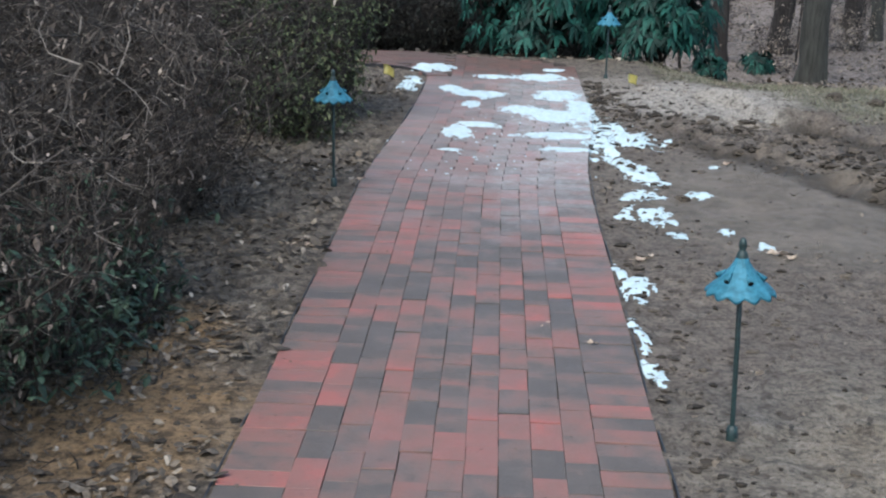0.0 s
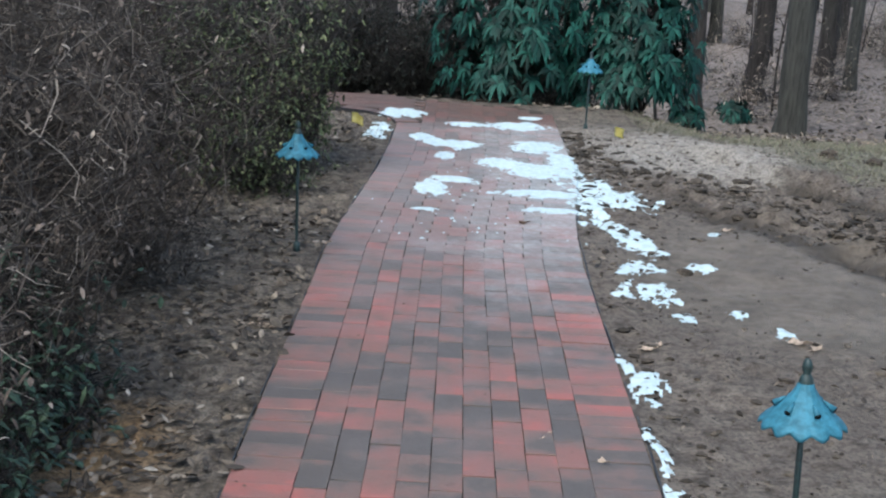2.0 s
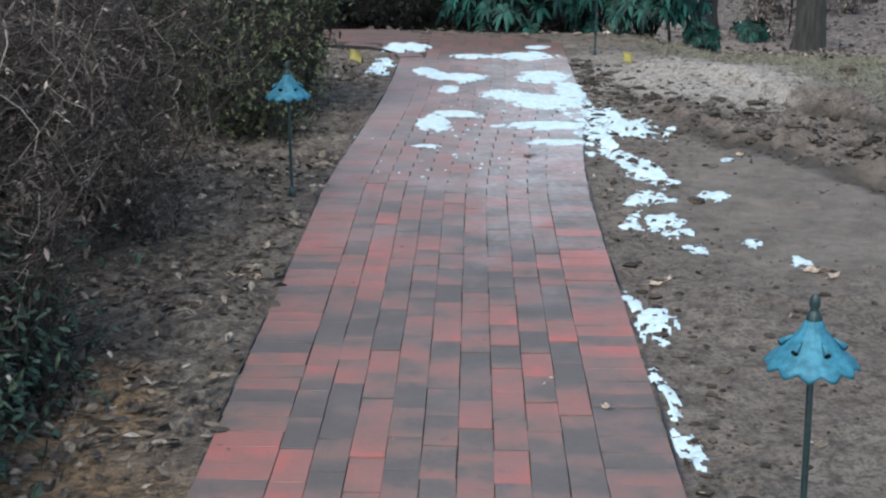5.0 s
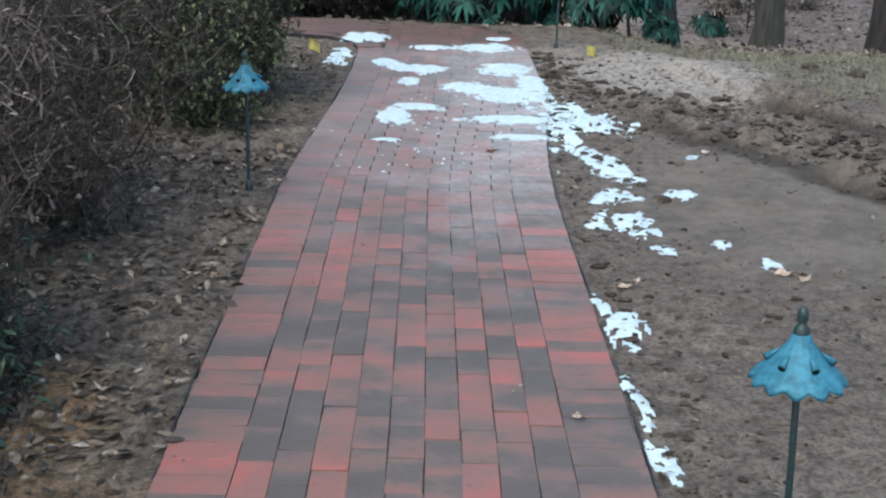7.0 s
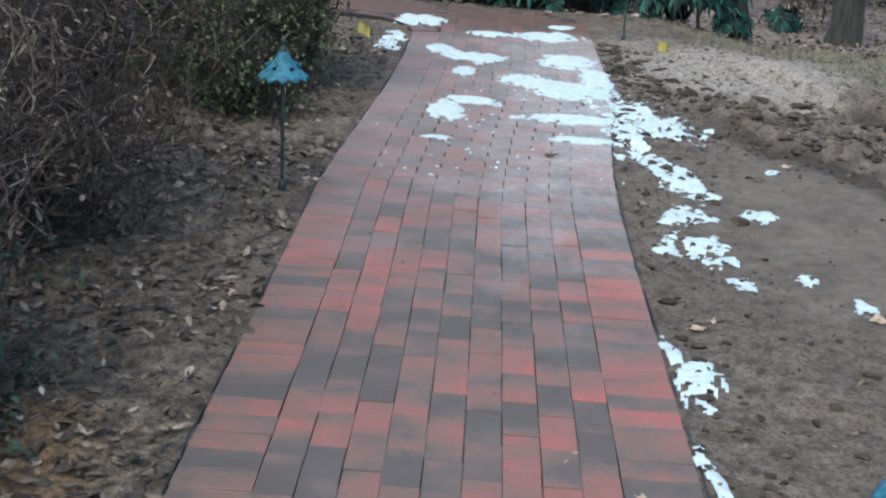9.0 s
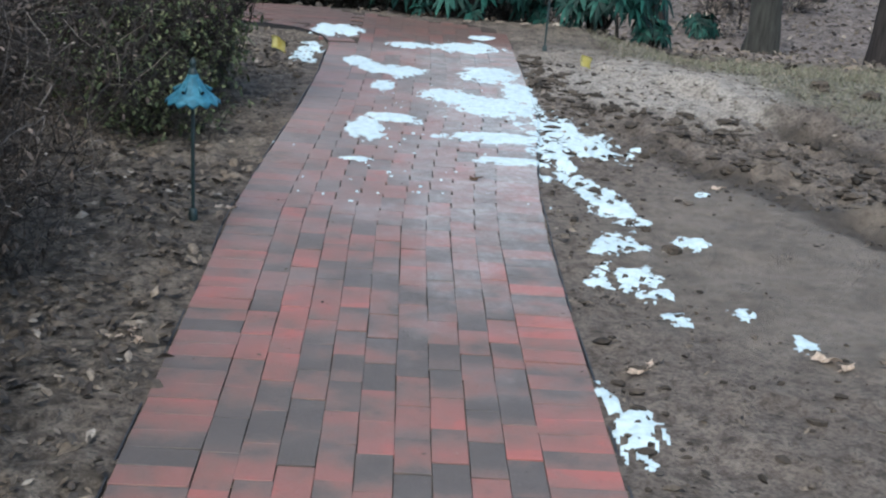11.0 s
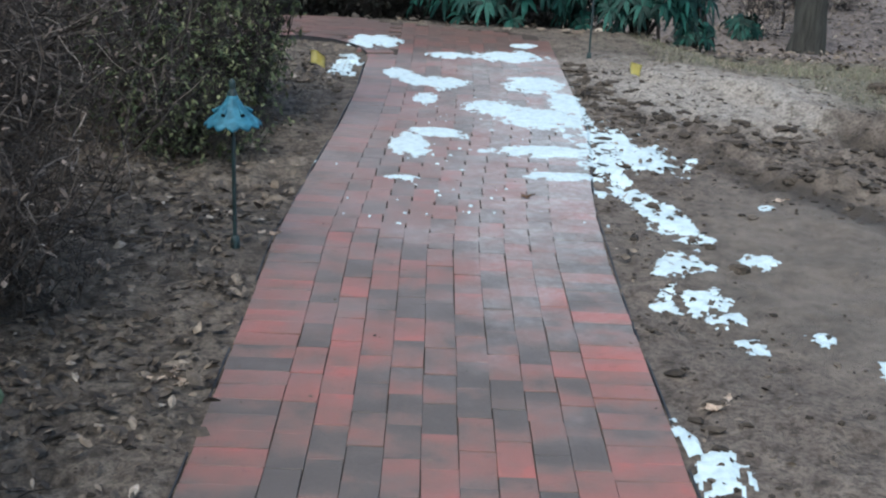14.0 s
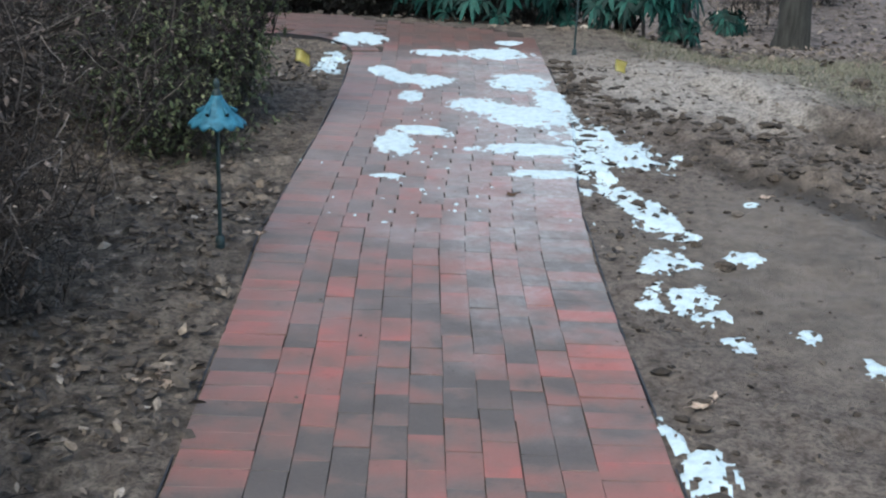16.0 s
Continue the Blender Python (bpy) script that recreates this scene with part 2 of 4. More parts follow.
BROWN_LEAF = plain_material("brown_leaf", (0.10, 0.06, 0.04), (0.22, 0.14, 0.09), 0.7, 0.3, 60)
PATINA = plain_material("blue_green_paint", (0.017, 0.095, 0.14), (0.05, 0.20, 0.285), 0.6, 0.35, 34)
IRON = plain_material("dark_green_iron", (0.008, 0.018, 0.019), (0.018, 0.042, 0.044), 0.5, 0.5, 60)
VENT = plain_material("vent_hole_shade", (0.004, 0.006, 0.007), (0.008, 0.011, 0.012), 0.9, 0.1, 60)
YELLOW = plain_material("yellow_plastic", (0.66, 0.56, 0.17), (0.78, 0.70, 0.32), 0.5, 0.4, 20)
WIRE = plain_material("grey_wire", (0.10, 0.09, 0.08), (0.16, 0.14, 0.12), 0.5, 0.5, 40)


def snow_material():
    m = Nodes("snow", 0.6, 0.3)
    f = m.noise(24, 6, 0.7)
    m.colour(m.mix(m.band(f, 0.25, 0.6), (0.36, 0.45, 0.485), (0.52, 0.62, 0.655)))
    m.bump(m.noise(90, 4, 0.7), 0.5, 0.01)
    return m.mat


SNOW = snow_material()


# ---- mesh helpers ----
def lattice(x, y, seed):
    ix, iy = np.floor(x).astype(np.int64), np.floor(y).astype(np.int64)
    fx, fy = x - ix, y - iy
    fx, fy = fx * fx * (3 - 2 * fx), fy * fy * (3 - 2 * fy)

    def rnd(a, b):
        h = (a * 374761393 + b * 668265263 + seed * 144665) & 0xFFFFFFFF
        h = ((h ^ (h >> 13)) * 1274126177) & 0xFFFFFFFF
        return ((h ^ (h >> 16)) & 0xFFFF) / 65535.0

    top = rnd(ix, iy) * (1 - fx) + rnd(ix + 1, iy) * fx
    low = rnd(ix, iy + 1) * (1 - fx) + rnd(ix + 1, iy + 1) * fx
    return top * (1 - fy) + low * fy


def fbm(x, y, scale, octaves=4, seed=1, gain=0.55):
    x, y = np.asarray(x, float), np.asarray(y, float)
    total, amp, norm = 0.0, 1.0, 0.0
    for o in range(octaves):
        total = total + amp * lattice(x * scale * 2**o + 17 * o, y * scale * 2**o + 5 * o, seed + o)
        norm, amp = norm + amp, amp * gain
    return total / norm - 0.5


def smooth(v, lo, hi):
    t = np.clip((v - lo) / (hi - lo), 0, 1)
    return t * t * (3 - 2 * t)


LEFT_EDGE = ((-2, -0.655), (6.8, -0.655), (7.6, -0.615), (8.75, -0.547), (9.85, -0.508), (11.0, -0.50), (13, -0.5))
RIGHT_EDGE = ((-2, 0.668), (6.5, 0.675), (7.15, 0.70), (7.7, 0.735), (8.8, 0.835), (9.9, 0.86), (13, 0.88))


def edge(table, y):
    return np.interp(y, [a for a, _ in table], [b for _, b in table])


def branch_front(x):
    return np.interp(x, [-8, -3, -1.6, -1.07, -0.78, -0.62, -0.53, -0.5], [10.6, 11.1, 11.42, 11.6, 11.5, 11.32, 11.08, 10.9])


def branch_back(x):
    return np.interp(x, [-8, -3, -1.8, -0.9, -0.1, 0.6, 1.2], [12.0, 12.45, 12.64, 12.78, 12.45, 12.3, 11.95])


def paved(x, y, grow=0.0):
    main = (x > edge(LEFT_EDGE, y) - grow) & (x < edge(RIGHT_EDGE, y) + grow) & (y < branch_back(x) + grow)
    side = (x < -0.45) & (y > branch_front(x) - grow) & (y < branch_back(x) + grow)
    return main | side


def height(x, y):
    """The ground beside the paving, which falls away behind it and rises again through the woods."""
    x, y = np.asarray(x, float), np.asarray(y, float)
    side = smooth(x, 1.5, 2.6)
    z = -0.75 * ((1 - side) * smooth(y, 12.3, 16.5) + side * np.clip((y - 10.7) / 5.8, 0, 1)) + 1.1 * smooth(y, 22, 60) + 6 * smooth(y, 50, 160)
    z = z + 0.05 * np.exp(-(((x - 2.0) / 0.6) ** 2 + ((y - 9.9) / 1.1) ** 2))
    where = smooth(y, 4.5, 6.0) * (1 - smooth(y, 10.6, 11.4)) * smooth(x, 1.15, 1.55)
    along = x - 0.58 * (8.04 - y) + 0.10 * fbm(x, y, 1.5, 2, 33)
    for line in (1.578, 2.85):
        z = z + where * (0.55 + 2.2 * fbm(x, y, 2.4, 3, 71)) * (0.085 * np.exp(-(((along - line - 0.27) / 0.17) ** 2)) - 0.05 * np.exp(-(((along - line) / 0.13) ** 2)))
    churn = where * smooth(along, 1.35, 1.6) * (1 - smooth(along, 3.1, 3.4))
    churn = churn * (1 - 0.75 * smooth(y, 8.9, 9.6) * (1 - smooth(np.abs(x - 1.9), 0.6, 0.9)))
    near = 1 - smooth(np.hypot(x, y - 6), 10, 30)
    rough = 0.35 + 0.65 * smooth(fbm(x, y, 0.9, 2, 40), -0.1, 0.15)
    rough = np.where((np.abs(x - 1.6) < 0.8) & (np.abs(y - 6.3) < 1.2), 0.35, rough)
    z = z + near * (0.05 * fbm(x, y, 2.2, 3, 3) + (0.085 * rough + 0.09 * churn) * fbm(x, y, 9.0, 3, 9))
    z = z + (1 - near) * 0.5 * fbm(x, y, 0.12, 3, 21)
    return z - 0.012


def mesh_object(name, verts, faces, material, parent=None, label="", smooth_shade=False):
    me = bpy.data.meshes.new(name)
    me.from_pydata([tuple(v) for v in verts], [], faces)
    me.materials.append(material)
    if smooth_shade:
        me.polygons.foreach_set("use_smooth", [True] * len(me.polygons))
    me.update()
    ob = new(name, me)
    if parent:
        ob.parent = parent
    return tagged(ob, label)


def part(name, bm, material, parent, label="", smooth_shade=True):
    me = bpy.data.meshes.new(name)
    bm.to_mesh(me)
    bm.free()
    me.materials.append(material)
    if smooth_shade:
        me.polygons.foreach_set("use_smooth", [True] * len(me.polygons))
    ob = new(name, me)
    ob.parent = parent
    return tagged(ob, label)


def empty(name, x, y, z, turn=0.0):
    ob = new(name)
    ob.empty_display_size = 0.1
    ob.matrix_basis = pose(x, y, z, 0, 0, turn)
    return ob


class Tubes:
    """Collects tapered twigs into one mesh."""

    def __init__(self, sides=3):
        self.v, self.f, self.sides = [], [], sides

    def add(self, pts, r0, r1):
        n, k = len(pts), self.sides
        start = len(self.v)
        for i, p in enumerate(pts):
            d = (pts[min(i + 1, n - 1)] - pts[max(i - 1, 0)]).normalized()
            a = d.orthogonal().normalized()
            b = d.cross(a)
            r = r0 + (r1 - r0) * i / (n - 1)
            for s in range(k):
                t = 2 * math.pi * s / k
                self.v.append(p + (a * math.cos(t) + b * math.sin(t)) * r)
        for i in range(n - 1):
            for s in range(k):
                u = (s + 1) % k
                self.f.append((start + i * k + s, start + i * k + u, start + (i + 1) * k + u, start + (i + 1) * k + s))
        self.f.append(tuple(start + (n - 1) * k + s for s in range(k)))


class Leaves:
    """Collects small bent leaves into one mesh."""

    def __init__(self):
        self.v, self.f = [], []

    def add(self, base, way, up, length, width, droop=0.25):
        way = way.normalized()
        side = way.cross(up)
        if side.length < 1e-3:
            side = way.orthogonal()
        side.normalize()
        nrm = side.cross(way)
        s = len(self.v)
        mid = base + way * length * 0.5 + nrm * length * 0.06
        tip = base + way * length - Vector((0, 0, droop * length))
        q = base + way * length * 0.8 - Vector((0, 0, droop * length * 0.5))
        self.v += [base, mid + side * width / 2 - nrm * width * 0.15, mid, mid - side * width / 2 - nrm * width * 0.15, tip,
                   q + side * width * 0.33, q - side * width * 0.33]
        self.f += [(s, s + 2, s + 1), (s, s + 3, s + 2), (s + 1, s + 2, s + 4, s + 5), (s + 2, s + 3, s + 6, s + 4)]


def wander(rng, start, way, length, steps, bend, sag=0.0):
    pts, d = [start], way.normalized()
    for _ in range(steps):
        d = (d + Vector((rng.gauss(0, bend), rng.gauss(0, bend), rng.gauss(0, bend) - sag))).normalized()
        pts.append(pts[-1] + d * length / steps)
    return pts


# ---- ground ----
def graded(lo, hi, step, far, grow=1.22):
    mid = list(np.arange(lo, hi, step))
    up, s = [hi], step
    while up[-1] < far:
        s *= grow
        up.append(up[-1] + s)
    down, s = [], step
    last = lo
    while last > -far:
        s *= grow
        last -= s
        down.append(last)
    return np.array(down[::-1] + mid + up)


def build_ground():
    xs, ys = graded(-2.2, 3.4, 0.036, 600), graded(2.0, 13.0, 0.04, 600)
    gx, gy = np.meshgrid(xs, ys)
    z = height(gx, gy)
    z = np.where(paved(gx, gy, -0.05), -0.06, z)
    close = paved(gx, gy, 0.10) & ~paved(gx, gy, -0.05)
    z = np.where(close, np.clip(z, -0.022, -0.006), z)
    nx = len(xs)
    verts = np.stack([gx, gy, z], -1).reshape(-1, 3)
    faces = [(j * nx + i, j * nx + i + 1, (j + 1) * nx + i + 1, (j + 1) * nx + i) for j in range(len(ys) - 1) for i in range(nx - 1)]
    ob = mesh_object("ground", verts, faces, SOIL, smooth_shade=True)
    tagged(ob, "bare brown muddy soil with leaf litter and sand", "ground", kind="structure")


build_ground()


# ---- path lamps ----
def path_lamp(x, y, turn, lean=0.0, label=""):
    lamp = empty("path_lamp", x, y, 0.0, turn)
    lamp.rotation_euler[1] = radians(lean)
    n, rows = 96, ((0.016, 0.600), (0.021, 0.592), (0.024, 0.582), (0.036, 0.563), (0.052, 0.542), (0.072, 0.521), (0.093, 0.503), (0.106, 0.491), (0.108, 0.481))
    bm = bmesh.new()
    rings = []
    for k, (r, z) in enumerate(rows):
        t = k / (len(rows) - 1)
        ring = []
        for i in range(n):
            a = 2 * math.pi * i / n
            wave = math.cos(12 * a)
            rr = r * (1 + 0.035 * wave * min(1.0, 3 * t) - 0.045 * t * t * (1 - abs(math.cos(6 * a))) ** 3)
            ring.append(bm.verts.new((rr * math.cos(a), rr * math.sin(a), z - 0.006 * t * t * wave)))
        rings.append(ring)
    for lo, hi in zip(rings, rings[1:]):
        for i in range(n):
            bm.faces.new((lo[i], hi[i], hi[(i + 1) % n], lo[(i + 1) % n]))
    bmesh.ops.recalc_face_normals(bm, faces=bm.faces[:])
    bmesh.ops.solidify(bm, geom=bm.faces[:], thickness=0.003)
    shade = part("shade", bm, PATINA, lamp, "blue-green scalloped metal shade")
    for i in range(6):
        a = i * math.pi / 3
        tilt = Matrix.Rotation(a, 4, "Z") @ Matrix.Translation((0.060, 0, 0.542)) @ Matrix.Rotation(radians(128), 4, "Y")
        bm = bmesh.new()
        bmesh.ops.create_cone(bm, cap_ends=True, segments=12, radius1=0.002, radius2=0.0095, depth=0.034)
        bm.transform(tilt)
        part("vent_hood", bm, PATINA, shade, "flared blue-green vent hood")
        # solid near-black disc stands in for the shade inside the vent
        bm = bmesh.new()
        bmesh.ops.create_cone(bm, cap_ends=True, segments=12, radius1=0.0085, radius2=0.0075, depth=0.004)
        bm.transform(tilt @ Matrix.Translation((0, 0, 0.0185)))
        part("vent_opening", bm, VENT, shade, "dark vent opening")
    for name, prof, mat in (("finial", ((0.0, 0.660), (0.008, 0.655), (0.012, 0.645), (0.0135, 0.632), (0.009, 0.620), (0.012, 0.615), (0.017, 0.608), (0.019, 0.598), (0.020, 0.592)), IRON),
                            ("pole", ((0.008, 0.59), (0.0085, 0.3), (0.008, 0.03), (0.008, -0.12)), IRON),
                            ("collar", ((0.009, 0.51), (0.015, 0.505), (0.015, 0.48), (0.009, 0.47)), IRON),
                            ("base_stake", ((0.008, 0.035), (0.017, 0.028), (0.019, 0.0), (0.022, -0.09)), IRON)):
        bm = bmesh.new()
        prev = None
        for r, z in prof:
            ring = [bm.verts.new((max(r, 0.0005) * math.cos(2 * math.pi * i / 14), max(r, 0.0005) * math.sin(2 * math.pi * i / 14), z)) for i in range(14)]
            if prev:
                for i in range(14):
                    bm.faces.new((prev[i], ring[i], ring[(i + 1) % 14], prev[(i + 1) % 14]))
            else:
                bm.faces.new(ring)
            prev = ring
        bm.faces.new(prev[::-1])
        bmesh.ops.recalc_face_normals(bm, faces=bm.faces[:])
        part(name, bm, mat, lamp)
    return tagged(lamp, label, "path lamp", "path lamps")


path_lamp(0.913, 3.22, -17, -1.9, "blue-green metal path lamp standing in muddy soil")
path_lamp(-0.802, 6.575, 9, -0.6, "blue-green metal path lamp among dead leaves by shrubs")
path_lamp(1.118, 11.25, -6, 0.3, "blue-green metal path lamp before a rhododendron bush")


# ---- marker flags ----
def marker_flag(x, y, top, turn, label):
    z = float(height(x, y))
    flag = empty("marker_flag", x, y, z, turn)
    w = Tubes(6)
    w.add([Vector((0, 0, -0.08)), Vector((0.002, 0, top * 0.5)), Vector((0, 0, top - z + 0.03))], 0.0012, 0.0012)
    mesh_object("wire", w.v, w.f, WIRE, flag)
    bm = bmesh.new()
    nx, nz = 10, 6
    grid = [[bm.verts.new((0.085 * i / nx, 0.014 * math.sin(5.5 * i / nx) * (0.4 + j / nz) + 0.008 * math.sin(3.0 * j / nz), top - z - 0.035 + 0.07 * j / nz - 0.025 * (i / nx) ** 2)) for j in range(nz + 1)] for i in range(nx + 1)]
    for i in range(nx):
        for j in range(nz):
            bm.faces.new((grid[i][j], grid[i + 1][j], grid[i + 1][j + 1], grid[i][j + 1]))
    bmesh.ops.solidify(bm, geom=bm.faces[:], thickness=0.0008)
    part("flag_sheet", bm, YELLOW, flag, "creased yellow plastic sheet")
    tagged(flag, label, "marker flag", "marker flags")


marker_flag(-0.72, 8.80, 0.355, -12, "small yellow plastic marker flag on wire beside paving")
marker_flag(1.135, 9.33, 0.27, 40, "small yellow plastic marker flag on wire in sand")


# ---- shrubs ----
def shrub_meshes(seed, radius, tall, stems, twigs_each, leaf_count, leaf_mat, leaf_len, inner=0.12, green=0.0):
    rng = random.Random(seed)
    t, lv = Tubes(3), Leaves()

    def held(pts):
        out = []
        for p in pts:
            r, most = math.hypot(p.x, p.y), radius * (0.55 + 0.5 * min(1.0, max(p.z, 0) / (0.5 * tall)))
            k = min(1.0, (most + 0.25 * (1 - math.exp(-(r - most) / 0.25))) / r) if r > most else 1.0
            out.append(Vector((p.x * k, p.y * k, p.z)))
        return out

    for _ in range(stems):
        a, lean = rng.uniform(0, 2 * math.pi), abs(rng.gauss(0, 0.55))
        base = Vector((rng.gauss(0, inner * radius), rng.gauss(0, inner * radius), -0.03))
        way = Vector((math.cos(a) * lean, math.sin(a) * lean, 1.0))
        length = tall * rng.uniform(0.55, 1.05)
        main = held(wander(rng, base, way, length, 7, 0.34, 0.03 + 0.06 * lean))
        t.add(main, rng.uniform(0.004, 0.008), 0.0018)
        for _ in range(twigs_each):
            i = rng.randrange(1, 8)
            w = Vector((rng.gauss(0, 1), rng.gauss(0, 1), rng.gauss(0.1, 0.7)))
            tw = wander(rng, main[i], w, rng.uniform(0.15, 0.5) * min(1.0, tall / 1.6), 4, 0.42, 0.03)
            tw = held(tw)
            if tw[-1].z < 0.02:
                continue
            t.add(tw, 0.0032, 0.0012)
            for _ in range(3):
                j = rng.randrange(1, 5)
                w2 = Vector((rng.gauss(0, 1), rng.gauss(0, 1), rng.gauss(0, 0.8)))
                sub = wander(rng, tw[j], w2, rng.uniform(0.06, 0.2), 2, 0.3)
                t.add(sub, 0.0018, 0.0008)
                if rng.random() < leaf_count:
                    for _ in range(2 if green else 1):
                        lv.add(sub[-1], Vector((rng.gauss(0, 1), rng.gauss(0, 1), rng.gauss(-0.3, 0.6))), Vector((0, 0, 1)), leaf_len * rng.uniform(0.6, 1.3), leaf_len * rng.uniform(0.3, 0.6))
    return t, lv


def shrub(name, seed, radius, tall, stems, twigs, leafy, leaf_mat, leaf_len, x, y, label, category, turn=0.0, group="", green=0.0):
    ob = empty(name, x, y, float(height(x, y)), turn)
    t, lv = shrub_meshes(seed, radius, tall, stems, twigs, leafy, leaf_mat, leaf_len, green=green)
    tagged(mesh_object("twig_tangle", t.v, t.f, BARK_DARK if green else TWIG, ob), kind="stuff")
    if lv.f:
        tagged(mesh_object("foliage", lv.v, lv.f, leaf_mat, ob), kind="stuff")
    return tagged(ob, label, category, group)


hedge = "bare deciduous shrub, tangled grey-brown twigs over leaf litter"
kinds = [shrub("bare_shrub", 11 + k, 0.9, 1.9 + 0.1 * k, 90, 27, 0.55, HANGING_LEAF, 0.034, -2.05, 3.0 + 1.15 * k, hedge, "shrub", 0, "hedge of bare shrubs") for k in range(3)]
rng = random.Random(5)
for x, y in ((-2.15, 1.6), (-2.02, 6.1), (-2.6, 7.3), (-2.9, 8.5), (-2.9, 10.2), (-3.1, 3.0), (-3.1, 4.5), (-3.0, 6.0), (-2.95, 7.6), (-3.0, 9.2), (-4.2, 5.4), (-4.1, 8.2), (-3.6, 11.0), (-4.4, 13.0)):
    copy_thing(rng.choice(kinds), pose(x + rng.uniform(-0.1, 0.1), y, float(height(x, y)), 0, 0, rng.uniform(0, 360)))

shrub("olive_shrub", 31, 0.56, 2.1, 70, 24, 1.0, OLIVE_LEAF, 0.046, -1.52, 8.85, "olive-green leafy shrub hanging over brick path", "shrub", green=1)
shrub("olive_shrub", 33, 0.34, 0.9, 36, 16, 1.0, OLIVE_LEAF, 0.036, -1.27, 8.1, "low olive-green leafy shrub over leaf litter", "shrub", green=1)
shrub("low_evergreen", 37, 0.42, 0.75, 40, 12, 0.95, LAUREL_LEAF, 0.05, -1.5, 4.1, "low green evergreen plant under bare shrubs", "shrub", group="low evergreens", green=1)
shrub("low_evergreen", 38, 0.45, 0.85, 40, 12, 0.95, LAUREL_LEAF, 0.05, -1.62, 3.35, "low green evergreen plant beside dry orange soil", "shrub", group="low evergreens", green=1)
dark = shrub("dark_shrub", 41, 1.0, 2.3, 60, 18, 0.9, SHADE_LEAF, 0.055, -1.7, 14.4, "dark evergreen shrub in shade behind paving", "shrub", 0, "dark shrubs behind paving", green=1)
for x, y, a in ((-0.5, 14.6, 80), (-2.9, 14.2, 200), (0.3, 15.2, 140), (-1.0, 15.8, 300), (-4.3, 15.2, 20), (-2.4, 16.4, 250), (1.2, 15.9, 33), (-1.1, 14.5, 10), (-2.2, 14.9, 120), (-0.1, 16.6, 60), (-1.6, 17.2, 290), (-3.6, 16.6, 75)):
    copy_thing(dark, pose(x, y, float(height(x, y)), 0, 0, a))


def rhododendron(name, seed, x, y, rx, ry, tall, whorls, label):
    rng = random.Random(seed)
    ob = empty(name, x, y, float(height(x, y)))
    t, lv = Tubes(5), Leaves()
    for k in range(whorls):
        a, u = rng.uniform(0, 2 * math.pi), rng.uniform(0, 1) ** 0.8
        up = math.acos(1 - u * 0.98)
        shell = rng.uniform(0.62, 1.0) * (1 + 0.16 * math.sin(3 * a + 1.3) * math.sin(4 * up))
        low = math.sin(min(up * 1.15, math.pi / 2))
        p = Vector((rx * shell * low * math.cos(a), ry * shell * low * math.sin(a), 0.10 + (tall - 0.1) * shell * math.cos(up)))
        if p.z < 0.3 and k > 12 and tall > 1 and rng.random() < 0.6:
            continue
        out = Vector((p.x / rx, p.y / ry, 0.55)).normalized()
        if k < 12:
            root = Vector((rng.gauss(0, 0.12 * rx), rng.gauss(0, 0.12 * ry), -0.05))
            mid = root.lerp(p, 0.5) + Vector((0, 0, 0.12 * tall))
            st = Tubes(6)
            st.add([root, root.lerp(mid, 0.6), mid, mid.lerp(p, 0.6), p], rng.uniform(0.012, 0.026), 0.004)
            mesh_object("stem", st.v, st.f, BARK_DARK, ob, smooth_shade=True)
        else:
            q = p * 0.78 + Vector((0, 0, -0.03))
            t.add([q, q.lerp(p, 0.5), p], 0.005, 0.003)
        a0 = rng.uniform(0, 6.3)
        b1 = out.orthogonal().normalized()
        b2 = out.cross(b1)
        n = rng.randrange(8, 12)
        for i in range(n):
            w = a0 + 2 * math.pi * i / n + rng.uniform(-0.2, 0.2)
            way = b1 * math.cos(w) + b2 * math.sin(w) + out * rng.uniform(0.0, 0.5)
            lv.add(p, way, out, rng.uniform(0.10, 0.155), rng.uniform(0.034, 0.05), rng.uniform(0.3, 0.8))
    tagged(mesh_object("twig_tangle", t.v, t.f, BARK_DARK, ob), kind="stuff")
    tagged(mesh_object("foliage", lv.v, lv.f, GREEN_LEAF, ob, smooth_shade=True), kind="stuff")
    return tagged(ob, label, "shrub", "rhododendrons")


rhododendron("rhododendron", 3, 0.55, 13.35, 0.85, 0.75, 2.2, 400, "large evergreen rhododendron with drooping blue-green leaves")
rhododendron("rhododendron", 4, 1.72, 13.1, 0.72, 0.65, 1.9, 400, "rounded evergreen rhododendron with drooping leaves beside woods")
rhododendron("rhododendron", 5, 2.78, 15.6, 0.2, 0.2, 0.5, 26, "small evergreen rhododendron at edge of woods")
rhododendron("rhododendron", 6, 3.75, 17.6, 0.26, 0.2, 0.3, 26, "low evergreen rhododendron at foot of a tree")


